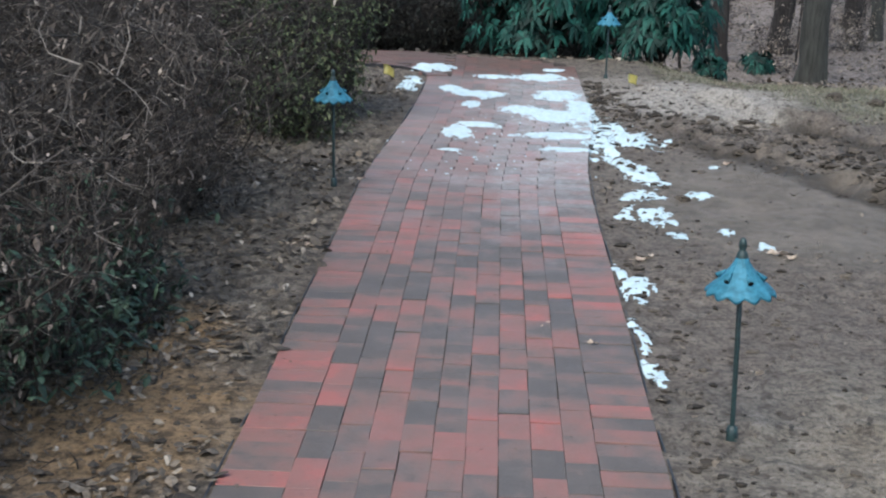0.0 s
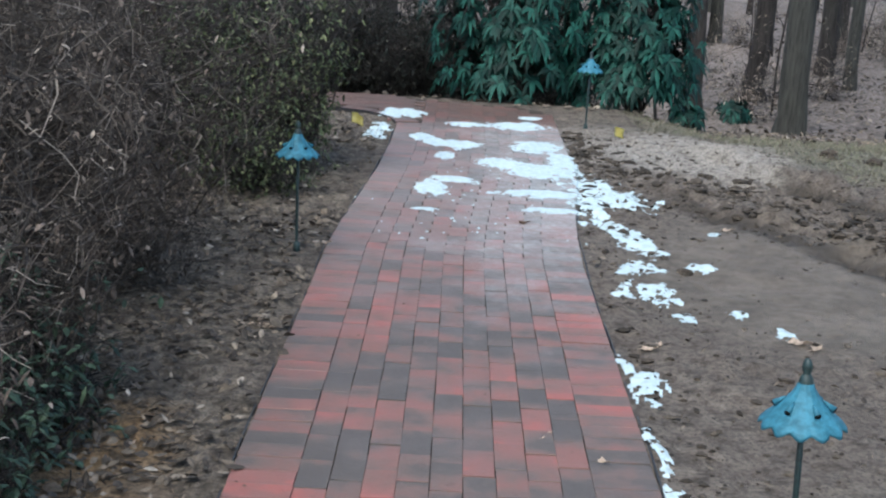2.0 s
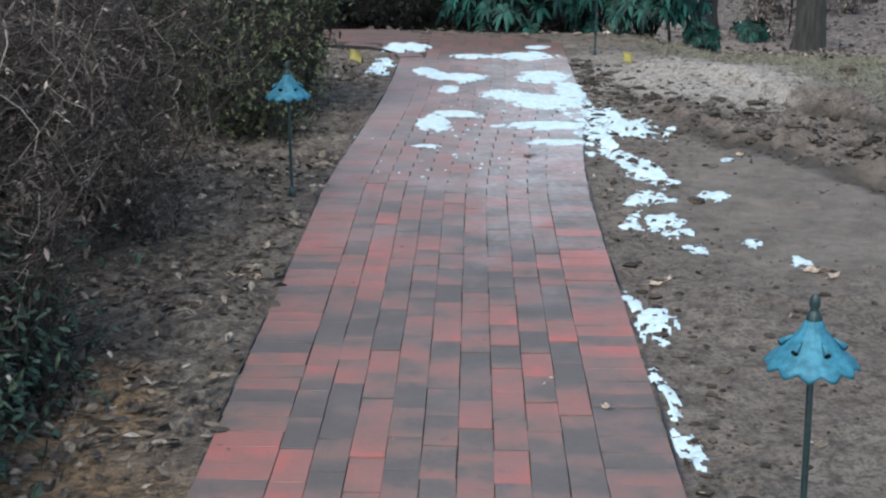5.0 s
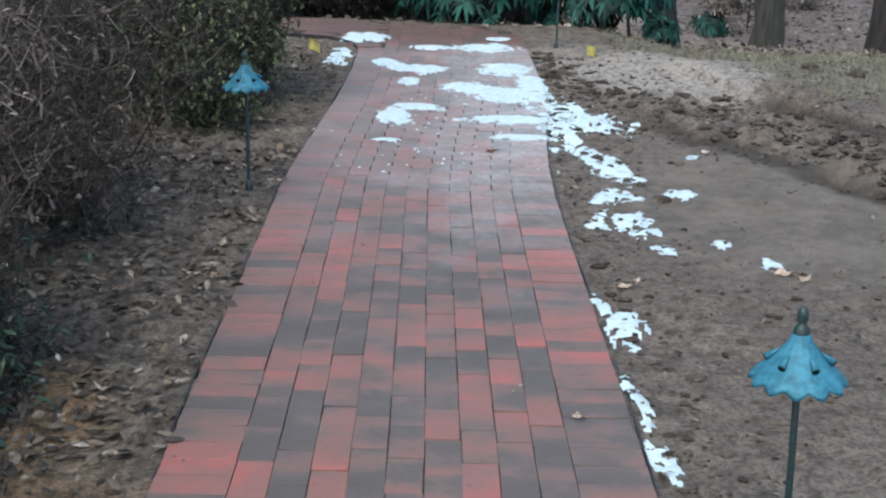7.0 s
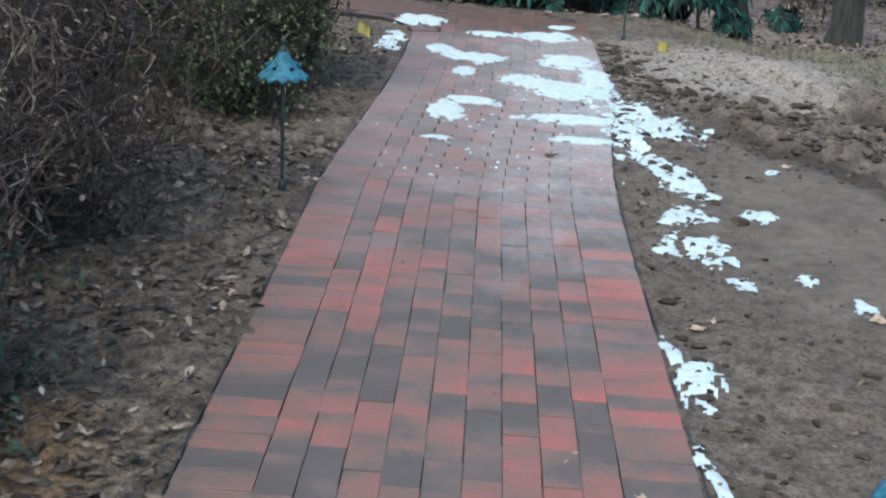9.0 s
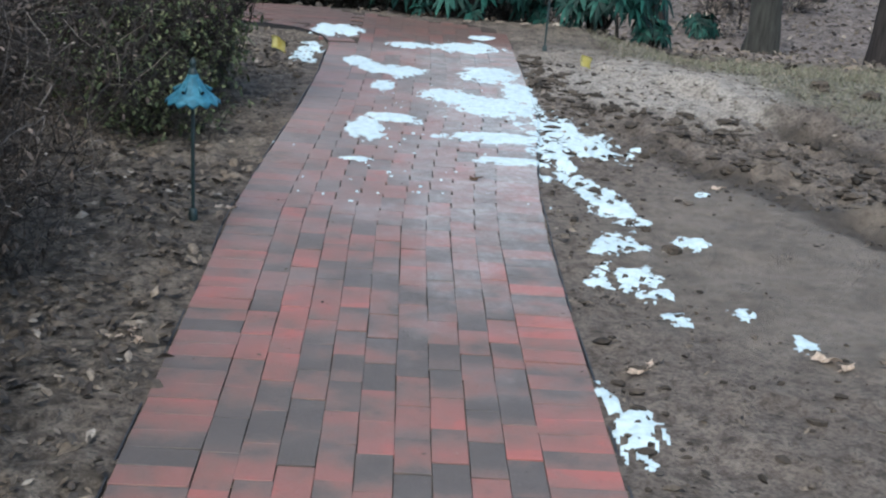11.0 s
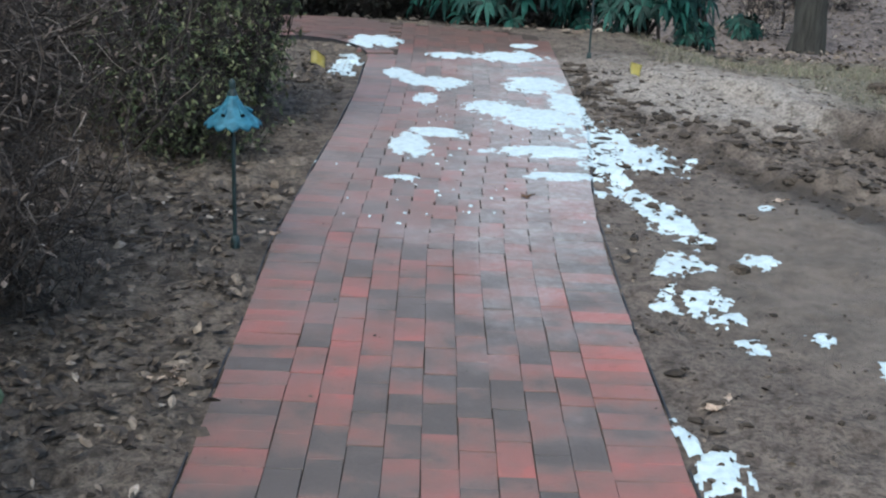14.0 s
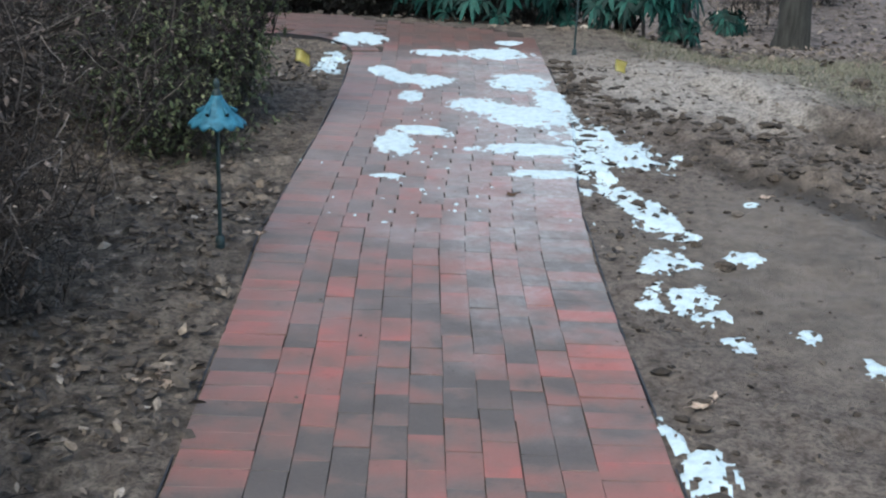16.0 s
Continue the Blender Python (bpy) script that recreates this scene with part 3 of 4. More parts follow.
# ---- trees ----
def tree(x, y, r, tall, seed, mat, label, lean=(0, 0)):
    rng = random.Random(seed)
    z = float(height(x, y))
    ob = empty("tree", x, y, z)
    pts = [Vector((lean[0] * h + rng.gauss(0, 0.012) * (h > 0), lean[1] * h + rng.gauss(0, 0.012) * (h > 0), h)) for h in (-0.15, 0.05, 0.25, 0.7, 1.5, 2.5, 4.0, 6.0, 8.0, tall)]
    k = 18
    flare = (1.4, 1.25, 1.1, 1.03, 1.0, 0.97, 0.9, 0.75, 0.5, 0.12)
    v, f = [], []
    for i, (p, s) in enumerate(zip(pts, flare)):
        for q in range(k):
            a = 2 * math.pi * q / k
            rr = r * s * (1 + 0.06 * math.sin(3 * a + seed) + 0.05 * rng.uniform(-1, 1) + (0.10 * math.sin(5 * a + seed) if i < 2 else 0))
            v.append(p + Vector((rr * math.cos(a), rr * math.sin(a), 0)))
    for i in range(len(pts) - 1):
        f += [(i * k + q, i * k + (q + 1) % k, (i + 1) * k + (q + 1) % k, (i + 1) * k + q) for q in range(k)]
    mesh_object("trunk", v, f, mat, ob, smooth_shade=True)
    crown = Tubes(3)
    for _ in range(7):
        i = rng.randrange(6, 9)
        a = rng.uniform(0, 6.3)
        limb = Tubes(6)
        path = wander(rng, pts[i], Vector((math.cos(a), math.sin(a), 0.8)), rng.uniform(1.5, 3), 6, 0.15, -0.02)
        limb.add(path, r * 0.28, 0.012)
        mesh_object("limb", limb.v, limb.f, mat, ob)
        for _ in range(14):
            j = rng.randrange(2, 7)
            crown.add(wander(rng, path[j], Vector((rng.gauss(0, 1), rng.gauss(0, 1), rng.gauss(0.4, 0.6))), rng.uniform(0.4, 1.2), 4, 0.25), 0.008, 0.002)
    mesh_object("crown", crown.v, crown.f, TWIG, ob, "bare winter twigs")
    return tagged(ob, label, "tree", "woodland trees")


for x, y, r, dark_bark, lean in ((4.28, 16.5, 0.168, 0, (-0.03, 0)), (4.56, 20, 0.145, 1, (0.03, 0)), (6.7, 24, 0.15, 1, (0.01, 0)), (3.38, 18.6, 0.12, 1, (-0.02, 0)),
                                 (5.25, 15, 0.19, 1, (0.0, 0)), (7.0, 19.2, 0.1, 0, (0.01, 0)), (6.6, 22, 0.10, 0, (0.01, 0)), (7.4, 26, 0.1, 1, (0.02, 0)),
                                 (-2.2, 15.6, 0.12, 1, (0.12, 0)), (-0.9, 16.8, 0.14, 1, (-0.05, 0))):
    tree(x, y, r, 10.0, int(100 * x + y), BARK_DARK if dark_bark else BARK, "dark-barked bare tree in winter woods" if dark_bark else "grey-barked bare tree at edge of woods", lean)
rng = random.Random(4)
for k in range(44):
    y = rng.uniform(27, 66)
    x = (rng.uniform(0.14, 0.38) if k % 4 else rng.uniform(-0.3, 0.14)) * y
    tree(x, y, rng.uniform(0.06, 0.16), 11.0, 500 + k, BARK_DARK if rng.random() < 0.6 else BARK, "bare tree standing further back in winter woods", (rng.gauss(0, 0.02), 0))



scrub = shrub("woodland_scrub", 91, 0.7, 1.1, 20, 9, 0.7, SCRUB_LEAF, 0.06, 3.9, 17.8, "pale leafy scrub growing on woodland floor", "shrub", 0, "woodland scrub")
rng = random.Random(92)
for k in range(12):
    y = rng.uniform(18, 34)
    x = rng.uniform(0.17, 0.37) * y
    copy_thing(scrub, pose(x, y, float(height(x, y)), 0, 0, rng.uniform(0, 360)))


def sapling(x, y, tall, seed, beech):
    rng = random.Random(seed)
    ob = empty("sapling", x, y, float(height(x, y)))
    t, lv = Tubes(4), Leaves()
    main = wander(rng, Vector((0, 0, -0.05)), Vector((rng.gauss(0, 0.08), 0, 1)), tall, 9, 0.05)
    t.add(main, 0.012 + 0.004 * tall, 0.004)
    for _ in range(int(9 * tall)):
        i = rng.randrange(2, 10)
        br = wander(rng, main[i], Vector((rng.gauss(0, 1), rng.gauss(0, 1), rng.gauss(0.35, 0.3))), rng.uniform(0.3, 0.9), 4, 0.2)
        t.add(br, 0.006, 0.002)
        if beech:
            for _ in range(9):
                lv.add(br[rng.randrange(1, 5)] + Vector((rng.gauss(0, 0.06), rng.gauss(0, 0.06), rng.gauss(0, 0.05))), Vector((rng.gauss(0, 1), rng.gauss(0, 1), -0.5)), Vector((0, 0, 1)), 0.07, 0.04)
    mesh_object("stem", t.v, t.f, BARK_DARK, ob)
    if lv.f:
        mesh_object("foliage", lv.v, lv.f, DEAD_LEAF, ob, "withered tan beech leaves")
    tagged(ob, "thin sapling with withered tan leaves in woods" if beech else "thin bare sapling in woods", "sapling", "woodland saplings")


rng = random.Random(77)
for k in range(34):
    y = rng.uniform(16, 38)
    x = rng.uniform(0.13, 0.42) * y
    sapling(x, y, rng.uniform(1.8, 4.0), 300 + k, k % 3 == 0)


# ---- snow ----
def snow_patch(cx, cy, rx, ry, thick, seed, ragged=0.55, turn=0.0):
    step = min(0.011, rx / 3)
    firm = bool(paved(np.array(cx), np.array(cy), 0.01))
    n, m = int(1.7 * rx / step) + 3, int(1.7 * ry / step) + 3
    gx, gy = np.meshgrid((np.arange(-n, n + 1)) * step, (np.arange(-m, m + 1)) * step)
    c, s = math.cos(radians(turn)), math.sin(radians(turn))
    wx, wy = cx + gx * c - gy * s, cy + gx * s + gy * c
    mask = 1 - np.hypot(gx / rx, gy / ry) + ragged * 2.2 * fbm(wx * 1.0, wy * 0.6, 13.0, 5, seed, 0.78)
    mask = mask - (0.35 if firm else 0.8) * smooth(fbm(wx, wy * 0.7, 26.0, 3, seed + 3, 0.7), 0.08, 0.24)
    on = paved(wx, wy, 0.01)
    floor = np.where(on, 0.0005, height(wx, wy) + 0.001)
    z = floor + thick * (np.clip(mask, -0.6, 0.35) / 0.35) + np.where(mask > 0, 0.003 * fbm(wx, wy, 30, 2, seed), 0)
    w = gx.shape[1]
    keep = mask > -0.12
    verts = np.stack([wx - cx, wy - cy, z], -1).reshape(-1, 3)
    faces = []
    for j in range(gx.shape[0] - 1):
        for i in range(w - 1):
            if keep[j, i] and keep[j, i + 1] and keep[j + 1, i] and keep[j + 1, i + 1]:
                faces.append((j * w + i, j * w + i + 1, (j + 1) * w + i + 1, (j + 1) * w + i))
    if not faces:
        return
    used = sorted({i for q in faces for i in q})
    back = {o: k for k, o in enumerate(used)}
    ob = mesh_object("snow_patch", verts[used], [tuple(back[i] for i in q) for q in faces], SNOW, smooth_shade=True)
    ob.location = (cx, cy, 0)
    on_path = bool(paved(np.array(cx), np.array(cy)))
    tagged(ob, "thin melting snow patch on the brick path" if on_path else "thin melting snow patch on muddy soil", "snow", "melting snow patches")


SNOW_PATCHES = (
    (-0.15, 8.32, 0.10, 0.24, 0.3, 0), (0.0, 8.62, 0.15, 0.10, 0.35, -25), (-0.17, 7.66, 0.09, 0.04, 0.4, 0), (0.55, 8.28, 0.27, 0.12, 0.3, 4),
    (0.60, 7.79, 0.18, 0.075, 0.25, 0), (0.60, 9.08, 0.26, 0.24, 0.5, 10), (0.79, 9.5, 0.10, 0.34, 0.4, 5), (0.33, 9.3, 0.16, 0.2, 0.9, 0),
    (-0.22, 10.2, 0.10, 0.26, 0.5, 20), (0.0, 10.02, 0.16, 0.2, 0.6, 0), (-0.08, 9.5, 0.07, 0.18, 0.5, 0), (-0.48, 11.55, 0.19, 0.28, 0.5, 0),
    (0.08, 11.05, 0.17, 0.13, 0.5, 0), (0.53, 11.1, 0.24, 0.22, 0.8, 0), (0.65, 11.6, 0.10, 0.10, 0.5, 0), (-0.63, 10.55, 0.10, 0.36, 0.6, 0),
    (0.62, 10.1, 0.2, 0.25, 0.9, 0), (0.95, 8.6, 0.17, 0.42, 0.9, 20), (0.86, 8.05, 0.09, 0.3, 0.9, 10), (1.06, 8.22, 0.18, 0.22, 0.8, 40), (0.90, 7.62, 0.08, 0.2, 0.6, 25),
    (0.98, 7.35, 0.09, 0.17, 0.6, 20), (1.05, 7.1, 0.11, 0.12, 0.5, 0), (1.08, 6.89, 0.12, 0.055, 0.5, 0), (0.95, 6.57, 0.12, 0.16, 0.45, -20),
    (1.29, 6.65, 0.08, 0.07, 0.4, 0), (0.95, 6.15, 0.11, 0.12, 0.45, -20), (1.04, 5.98, 0.09, 0.07, 0.5, 0), (1.07, 5.74, 0.06, 0.075, 0.4, 0),
    (1.52, 7.42, 0.05, 0.05, 0.4, 0), (1.32, 5.82, 0.045, 0.055, 0.4, 30), (1.49, 5.54, 0.05, 0.09, 0.4, 0), (0.765, 4.78, 0.07, 0.15, 0.75, -8),
    (0.715, 4.15, 0.03, 0.22, 0.5, 4), (0.735, 3.78, 0.04, 0.12, 0.5, 8), (0.71, 5.0, 0.03, 0.12, 0.6, 5), (0.77, 7.6, 0.03, 0.12, 0.7, 0))
for k, (cx, cy, rx, ry, ragged, turn) in enumerate(SNOW_PATCHES):
    snow_patch(cx, cy, rx * 1.08, ry * 1.08, 0.007, 100 + 7 * k, (0.22 + 0.6 * ragged if cx < 0.8 else 0.55 + ragged), turn)
rng = random.Random(9)
for k in range(56):
    snow_patch(rng.gauss(0.1, 0.3), rng.uniform(6.9, 9.6), rng.uniform(0.004, 0.014), rng.uniform(0.006, 0.02), 0.005, 700 + k, 0.5)


# ---- fallen leaves, clods, grass ----
def single_leaf(x, y, size, turn, mat, label, lift=0.006):
    bm = bmesh.new()
    n = 22
    rng = random.Random(int(1000 * (x + 7) + y))
    c = bm.verts.new((0, 0, 0.25 * size))
    ring = []
    for i in range(n):
        a = 2 * math.pi * i / n
        r = size * (0.55 + 0.35 * math.cos(a) ** 2 + 0.22 * math.cos(5 * a + 0.6) + rng.uniform(-0.06, 0.06))
        ring.append(bm.verts.new((r * math.cos(a), 0.62 * r * math.sin(a), size * (0.10 + 0.22 * math.cos(2 * a + 1) + rng.uniform(0, 0.18)))))
    for i in range(n):
        bm.faces.new((c, ring[i], ring[(i + 1) % n]))
    stem = [bm.verts.new(p) for p in ((-size * 0.8, 0.003, 0.1 * size), (-size * 0.8, -0.003, 0.1 * size), (-size * 1.5, 0, 0.02 * size))]
    bm.faces.new(stem)
    bmesh.ops.solidify(bm, geom=bm.faces[:], thickness=0.0012)
    me = bpy.data.meshes.new("fallen_leaf")
    bm.to_mesh(me)
    bm.free()
    me.materials.append(mat)
    ob = new("fallen_leaf", me)
    floor = 0.0 if bool(paved(np.array(x), np.array(y))) else float(height(x, y))
    ob.matrix_basis = pose(x, y, floor + lift, 0, 0, turn)
    tagged(ob, label, "fallen leaf", "fallen leaves")


for x, y, s, a, pale in ((0.408, 7.39, 0.05, 20, 0), (0.52, 4.02, 0.035, -40, 1), (-0.74, 5.26, 0.06, 30, 1), (-0.80, 5.34, 0.045, 100, 1), (-0.84, 5.28, 0.04, 200, 1),
                         (0.83, 5.21, 0.055, 10, 1), (0.88, 5.28, 0.04, 70, 1), (1.50, 5.40, 0.07, -30, 1), (1.56, 5.36, 0.06, 40, 1), (-1.02, 4.05, 0.03, 60, 1),
                         (1.62, 7.55, 0.05, 0, 1), (-0.66, 6.72, 0.04, 15, 1), (0.644, 8.66, 0.035, 80, 0), (0.36, 4.25, 0.014, 10, 1), (0.33, 4.2, 0.014, 60, 1)):
    single_leaf(x, y, 0.75 * s, a, PALE_LEAF if pale else BROWN_LEAF, ("curled pale tan fallen leaf lying on " if pale else "curled brown fallen leaf lying on ") + ("brick path" if abs(x) < 0.65 else "soil"))


def scatter_litter(name, count, seed, area, lo, hi, mat, label, category, skip):
    rng = random.Random(seed)
    lv = Leaves()
    while len(lv.f) < 4 * count:
        x, y = rng.uniform(area[0], area[1]), rng.uniform(area[2], area[3])
        if skip(x, y, rng):
            continue
        z = float(height(x, y)) + rng.uniform(0.0, 0.012)
        a, s = rng.uniform(0, 6.3), rng.uniform(lo, hi)
        lv.add(Vector((x, y, z + 0.008)), Vector((math.cos(a), math.sin(a), rng.gauss(0.1, 0.3))), Vector((rng.gauss(0, 0.5), rng.gauss(0, 0.5), 1)), s, s * rng.uniform(0.3, 0.7), rng.uniform(-0.1, 0.3))
    tagged(mesh_object(name, lv.v, lv.f, mat), label, category, kind="stuff")


def off_path(x, y):
    return bool(paved(np.array(x), np.array(y), 0.02))


scatter_litter("leaf_litter", 16000, 1, (-3.2, -0.6, 2.0, 11.4), 0.012, 0.045, DEAD_LEAF, "brown leaf litter over soil beside path", "leaf litter", lambda x, y, r: off_path(x, y) or r.random() > 0.35 + 0.65 * smooth(-x, 0.65, 1.3))
scatter_litter("leaf_litter", 2600, 6, (-2.0, -0.64, 2.2, 10.5), 0.025, 0.075, DEAD_LEAF, "larger curled dead leaves strewn beside path", "leaf litter", lambda x, y, r: off_path(x, y) or fbm(x, y, 2.2, 3, 81) < -0.03)
scatter_litter("leaf_litter", 2600, 2, (0.7, 4.2, 2.2, 11.5), 0.012, 0.04, DEAD_LEAF, "sparse dead leaves on muddy soil", "leaf litter", lambda x, y, r: off_path(x, y) or (abs(x - 1.75) < 0.7 and abs(y - 6.4) < 1.0 and r.random() < 0.8))
scatter_litter("leaf_litter", 9000, 3, (-4.0, 9.0, 12.3, 24.0), 0.04, 0.11, DEAD_LEAF, "fallen brown leaves on woodland floor", "leaf litter", lambda x, y, r: off_path(x, y) or x > 0.45 * y)


def scatter_clods():
    rng = random.Random(8)
    v, f = [], []
    bm = bmesh.new()
    bmesh.ops.create_icosphere(bm, subdivisions=1, radius=1)
    bm.verts.index_update()
    base = [p.co.copy() for p in bm.verts]
    tri = [tuple(p.index for p in q.verts) for q in bm.faces]
    bm.free()
    made = 0
    while made < 5500:
        side = rng.random() < 0.72
        x, y = (rng.uniform(0.68, 3.6) if side else rng.uniform(-1.6, -0.6)), rng.uniform(2.2, 11)
        if off_path(x, y):
            continue
        ridge = math.exp(-(((x - 0.58 * (8.04 - y) - 2.2) / 0.6) ** 2))
        rim = math.exp(-(((x - 0.8) / 0.12) ** 2))
        if math.hypot((x - 1.8) / 0.65, (y - 10.0) / 1.0) < 1 and rng.random() < 0.8:
            continue
        if rng.random() > 0.16 + 0.85 * ridge + 0.5 * rim or (abs(x - 1.75) < 0.55 and abs(y - 6.4) < 0.8 and rng.random() < 0.85):
            continue
        s = min(0.035, 0.003 + rng.expovariate(1 / (0.005 + 0.006 * ridge)))
        z = float(height(x, y)) + s * 0.25
        start = len(v)
        sq = (rng.uniform(0.6, 1.8), rng.uniform(0.6, 1.6), rng.uniform(0.35, 0.7))
        v += [(x + p.x * s * sq[0] * rng.uniform(0.5, 1.35), y + p.y * s * sq[1] * rng.uniform(0.5, 1.35), z + p.z * s * sq[2] * rng.uniform(0.5, 1.35)) for p in base]
        f += [tuple(start + i for i in q) for q in tri]
        made += 1
    tagged(mesh_object("soil_clods", v, f, CLOD), "loose dark clods of dug soil beside path", "soil clods", kind="stuff")


scatter_clods()


def soil_clod(x, y, s, seed):
    rng = random.Random(seed)
    bm = bmesh.new()
    bmesh.ops.create_icosphere(bm, subdivisions=3, radius=s)
    for p in bm.verts:
        p.co *= 1 + 0.55 * noise.noise(p.co * (1.6 / s) + Vector((seed, 0, 0))) + 0.2 * noise.noise(p.co * (5 / s))
        p.co.z *= 0.62
    me = bpy.data.meshes.new("soil_clod")
    bm.to_mesh(me)
    bm.free()
    me.materials.append(CLOD)
    ob = new("soil_clod", me)
    ob.matrix_basis = pose(x, y, float(height(x, y)) + 0.25 * s, 0, 0, rng.uniform(0, 360))
    tagged(ob, "dark lump of dug soil lying on mud", "soil clod", "large soil clods")


for k, (x, y, s) in enumerate(((1.2, 6.53, 0.038), (0.99, 7.4, 0.03), (1.07, 6.87, 0.022), (0.93, 7.5, 0.025), (1.13, 6.78, 0.022), (1.35, 8.1, 0.03), (3.0, 10.4, 0.07), (3.3, 10.2, 0.06), (1.75, 7.9, 0.035), (2.1, 8.3, 0.04))):
    soil_clod(x, y, s, k)


def scatter_grass():
    rng = random.Random(12)
    v, f = [], []
    while len(f) < 15000:
        x, y = rng.uniform(1.6, 7.5), rng.uniform(9.2, 14.5)
        d = math.hypot((x - 4.4) / 2.6, (y - 11.6) / 2.2) + 1.6 * float(fbm(x, y, 1.3, 3, 61))
        if d > 1:
            continue
        z, a, h = float(height(x, y)), rng.uniform(0, 6.3), rng.uniform(0.02, 0.06)
        dx, dy = 0.004 * math.cos(a), 0.004 * math.sin(a)
        s = len(v)
        v += [(x - dx, y - dy, z - 0.005), (x + dx, y + dy, z - 0.005), (x + rng.gauss(0, 0.035), y + rng.gauss(0, 0.035), z + h)]
        f.append((s, s + 1, s + 2))
    tagged(mesh_object("grass", v, f, GRASS), "short dry winter grass, tan and dull green", "grass", kind="stuff")


scatter_grass()


def scatter_sticks():
    rng = random.Random(14)
    t = Tubes(4)
    for _ in range(260):
        x, y = rng.uniform(-2.2, -1.0), rng.uniform(2.3, 11)
        a = rng.uniform(0, 6.3)
        p = Vector((x, y, float(height(x, y)) + 0.012))
        t.add(wander(rng, p, Vector((math.cos(a), math.sin(a), 0.03)), rng.uniform(0.06, 0.28), 3, 0.12), rng.uniform(0.0015, 0.004), 0.001)
    tagged(mesh_object("fallen_sticks", t.v, t.f, TWIG), "thin broken sticks lying on leaf litter", "sticks", kind="stuff")


scatter_sticks()


# ---- edging ----
def edging(name, table_side, y0, y1):
    ys = np.arange(y0, y1, 0.1)
    v, f = [], []
    for i, y in enumerate(ys):
        x = float(edge(LEFT_EDGE if table_side < 0 else RIGHT_EDGE, y)) + table_side * (0.012 + 0.003 * math.sin(3.1 * y))
        top = -0.009 + 0.006 * math.sin(5 * y)
        v += [(x - 0.003, y, -0.06), (x - 0.003, y, top), (x + 0.003, y, top), (x + 0.003, y, -0.06)]
        if i:
            b = 4 * i
            f += [(b - 4 + k, b - 3 + k, b + 1 + k, b + k) for k in range(3)]
    tagged(mesh_object(name, v, f, EDGING), "thin black plastic edging strip along brick path", "edging", kind="structure")


edging("trim_right", 1, 2.0, 11.5)
edging("trim_left", -1, 2.0, 10.8)


def branch_edging():
    v, f = [], []
    xs = np.linspace(-0.52, -5.5, 140)
    for i, x in enumerate(xs):
        y, top = float(branch_front(x)) - 0.012, 0.010 + 0.004 * math.sin(4 * x)
        v += [(x, y - 0.004, -0.06), (x, y - 0.004, top), (x, y + 0.004, top), (x, y + 0.004, -0.06)]
        if i:
            b = 4 * i
            f += [(b - 4 + k, b - 3 + k, b + 1 + k, b + k) for k in range(3)]
    tagged(mesh_object("trim_branch", v, f, EDGING), "black plastic edging strip curving along brick path", "edging", kind="structure")


branch_edging()


def scatter_crumbs():
    """Specks of soil, bark and leaf dropped on the paving."""
    rng = random.Random(52)
    lv = Leaves()
    for _ in range(420):
        x, y = rng.uniform(-0.64, 0.66), rng.uniform(2.4, 9.5)
        if abs(x) < 0.45 and rng.random() < 0.45:
            continue
        a, size = rng.uniform(0, 6.3), 0.004 + min(0.022, rng.expovariate(1 / 0.005))
        lv.add(Vector((x, y, 0.005)), Vector((math.cos(a), math.sin(a), 0.1)), Vector((0, 0, 1)), size, size * rng.uniform(0.3, 0.7), 0.1)
    tagged(mesh_object("path_debris", lv.v, lv.f, DEAD_LEAF), "tiny crumbs of soil and leaf on bricks", "debris", kind="stuff")


scatter_crumbs()


# ---- brick path ----
def path_bed():
    v, f = [], []
    ys = np.arange(-1.5, 10.9, 0.2)
    for i, y in enumerate(ys):
        v += [(float(edge(LEFT_EDGE, y)), y, -0.0085), (float(edge(RIGHT_EDGE, y)), y, -0.0085)]
        if i:
            f.append((2 * i - 2, 2 * i - 1, 2 * i + 1, 2 * i))
    s, xs = len(v), np.arange(-8, 0.9, 0.1)
    for i, x in enumerate(xs):
        v += [(x, max(10.69, float(branch_front(x))) if x < -0.5 else 10.69, -0.009), (x, float(branch_back(x)), -0.009)]
        if i:
            f.append((s + 2 * i - 2, s + 2 * i, s + 2 * i + 1, s + 2 * i - 1))
    return tagged(mesh_object("pavement", v, f, BED), "brick paver path in mixed red and charcoal", "brick path", kind="structure")


def brick_shape(w, l, seed):
    """Corners of one worn paver, its top a little rounded."""
    rng = random.Random(seed)
    c = 0.0010
    v = [(sx * (w / 2) + rng.gauss(0, 0.0005), sy * (l / 2) + rng.gauss(0, 0.0006), -0.055) for sx, sy in ((-1, -1), (1, -1), (1, 1), (-1, 1))]
    v += [(p[0], p[1], -c + rng.gauss(0, 0.0003)) for p in v[:4]]
    v += [(p[0] - c * (1 if p[0] > 0 else -1), p[1] - c * (1 if p[1] > 0 else -1), 0.0) for p in v[:4]]
    f = [(8, 9, 10, 11)]
    for a in (0, 4):
        f += [(a + i, a + (i + 1) % 4, a + 4 + (i + 1) % 4, a + 4 + i) for i in range(4)]
    return v, f


BED_OB = path_bed()
ROW, JOINT = 0.2040, 0.0026
far_v, far_f = [], []
shapes = {}
for kind, (w, l) in (("column", (0.1028 - JOINT, ROW - JOINT)), ("border", (0.2045 - JOINT, 0.102 - JOINT))):
    for k in range(4):
        v, f = brick_shape(w, l, 50 + k)
        me = bpy.data.meshes.new("brick")
        me.from_pydata(v, [], f)
        me.materials.append(BRICK)
        shapes[kind, k] = me
rng = random.Random(21)


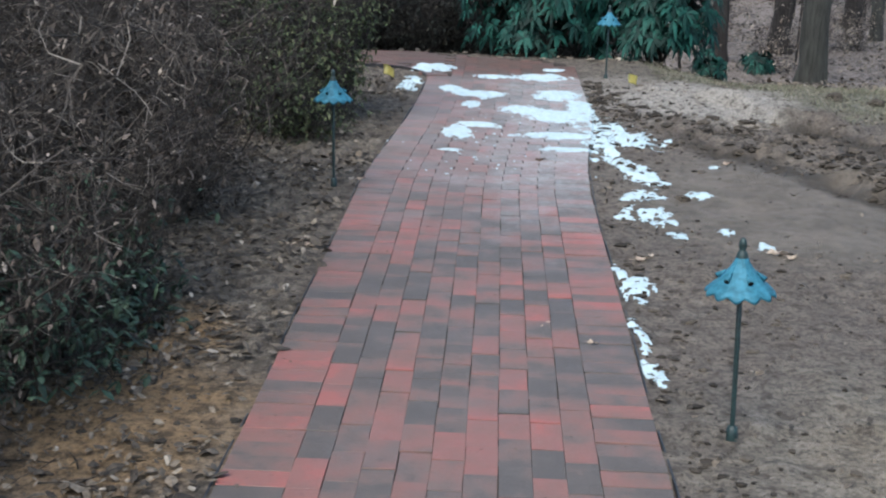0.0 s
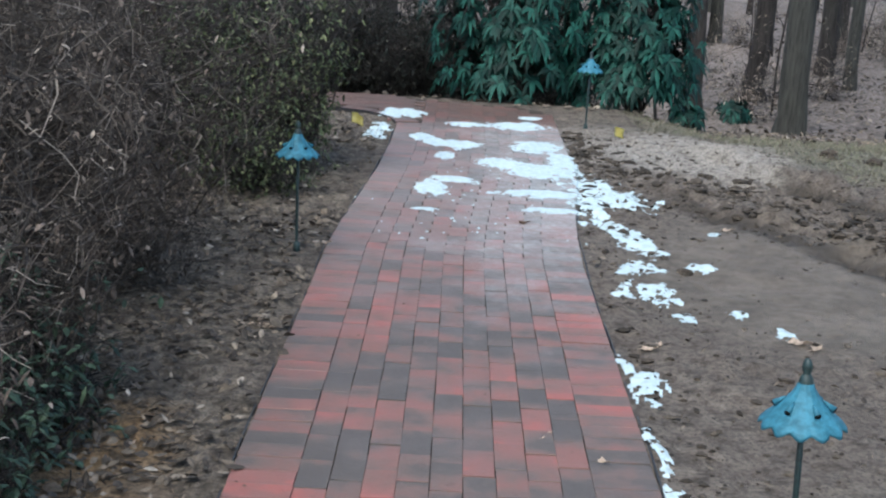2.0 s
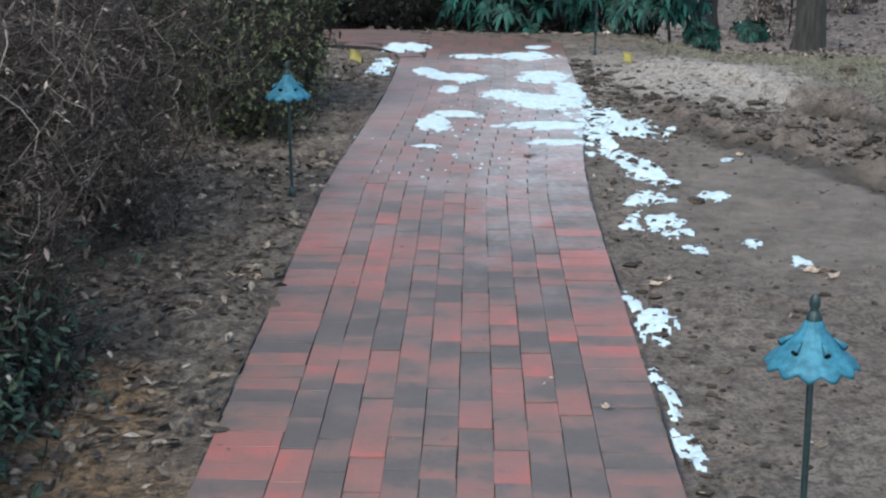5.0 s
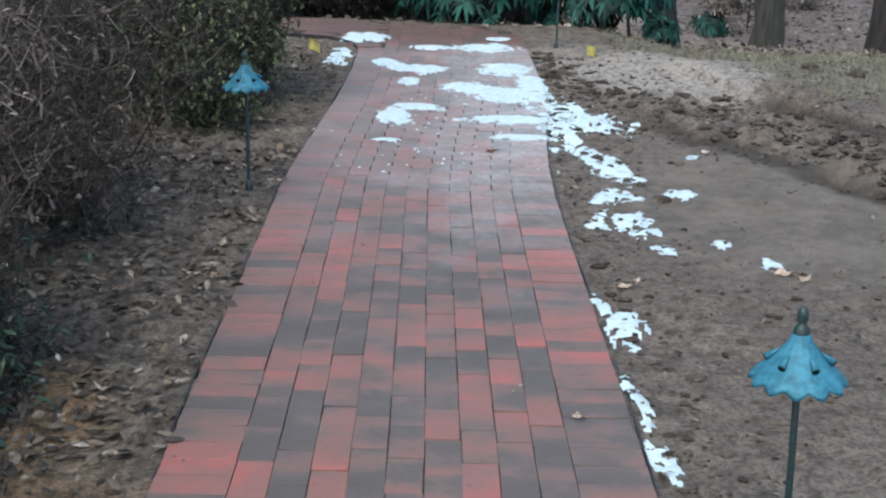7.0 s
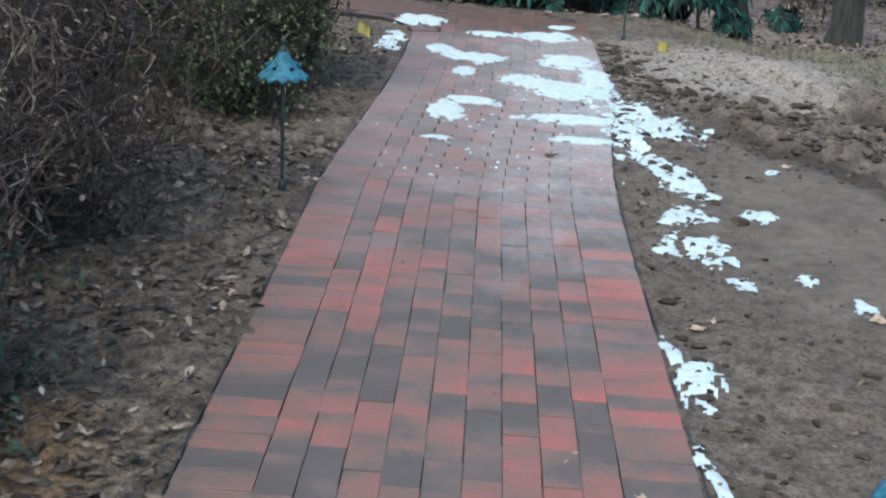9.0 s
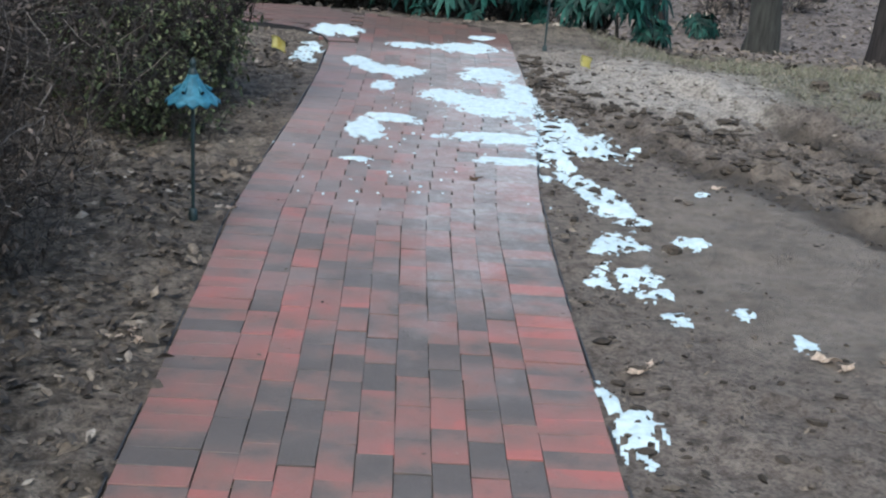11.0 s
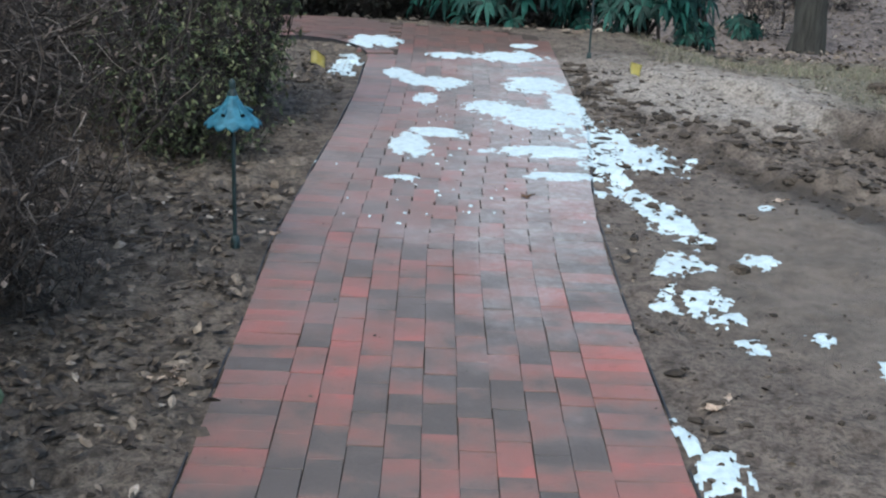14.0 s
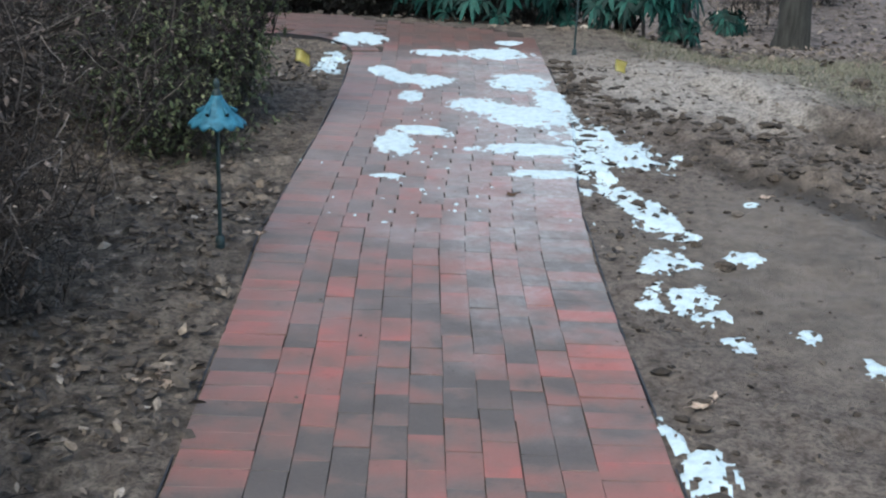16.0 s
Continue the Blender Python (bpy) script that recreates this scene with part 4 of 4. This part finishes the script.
def lay(kind, x, y, w, l, turn):
    """One paver: its own object along the stretch passed nearest, part of the joined rest elsewhere."""
    z, tx, ty = rng.gauss(0, 0.0013), rng.gauss(0, 0.3), rng.gauss(0, 0.45)
    if y > 6.75:
        z, tx, ty = 0.4 * z, 0.35 * tx, 0.35 * ty
    m = pose(x + rng.gauss(0, 0.0009), y + rng.gauss(0, 0.0012), z, tx, ty, turn + rng.gauss(0, 0.4))
    if 3.35 < y < 6.75:
        ob = new("brick", shapes[kind, rng.randrange(4)])
        ob.parent = BED_OB
        ob.matrix_basis = m
        return
    v, f = brick_shape(w - 0.0014, l - 0.0016, rng.randrange(10**6))
    s = len(far_v)
    far_v.extend(tuple(m @ Vector(p)) for p in v)
    far_f.extend(tuple(s + i for i in q) for q in f)


OFFSETS = (0.06, 0.122, 0.008, 0.141, 0.09, 0.202, 0.062, 0.195, 0.107)
for c in range(9):
    y = 4.685 + OFFSETS[c] - 25 * ROW
    while y < 12.7:
        mid = y + ROW / 2
        lo, hi = float(edge(LEFT_EDGE, mid)) + 0.2045, float(edge(RIGHT_EDGE, mid)) - 0.2045
        w = (hi - lo) / 9
        x = lo + (c + 0.5) * w
        if mid < branch_back(x) - 0.08:
            lay("column", x, mid, w, ROW, 0)
        y += ROW
for side, table in ((-1, LEFT_EDGE), (1, RIGHT_EDGE)):
    y = -0.4
    while y < (11.0 if side < 0 else 11.9):
        x = float(edge(table, y))
        slope = math.degrees(math.atan2(float(edge(table, y + 0.1)) - x, 0.1))
        lay("border", x - side * 0.1022, y, 0.2045, 0.102, -slope)
        y += 0.102
# the branch that leaves to the side: a border along its front, courses along its length
x = -0.5
while x > -6:
    y = float(branch_front(x))
    d = Vector((0.05, float(branch_front(x + 0.025) - branch_front(x - 0.025)))).normalized()
    lay("border", x - d.y * 0.1, y + d.x * 0.1, 0.2045, 0.102, math.degrees(math.atan2(d.y, d.x)) + 90)
    x -= max(0.102 * d.x, 0.03)
for r in range(-2, 16):
    x = -0.40 - 0.1 * (r % 2)
    while x > -6:
        y = 11.3 + 0.1025 * r - 0.09 * max(0.0, -1.0 - x)
        if branch_front(x) + 0.24 < y < branch_back(x) - 0.05:
            lay("column", x, y, 0.102, ROW, 90)
        x -= ROW
rest = mesh_object("far_bricks", far_v, far_f, BRICK_FAR, BED_OB)
tagged(rest, kind="stuff")
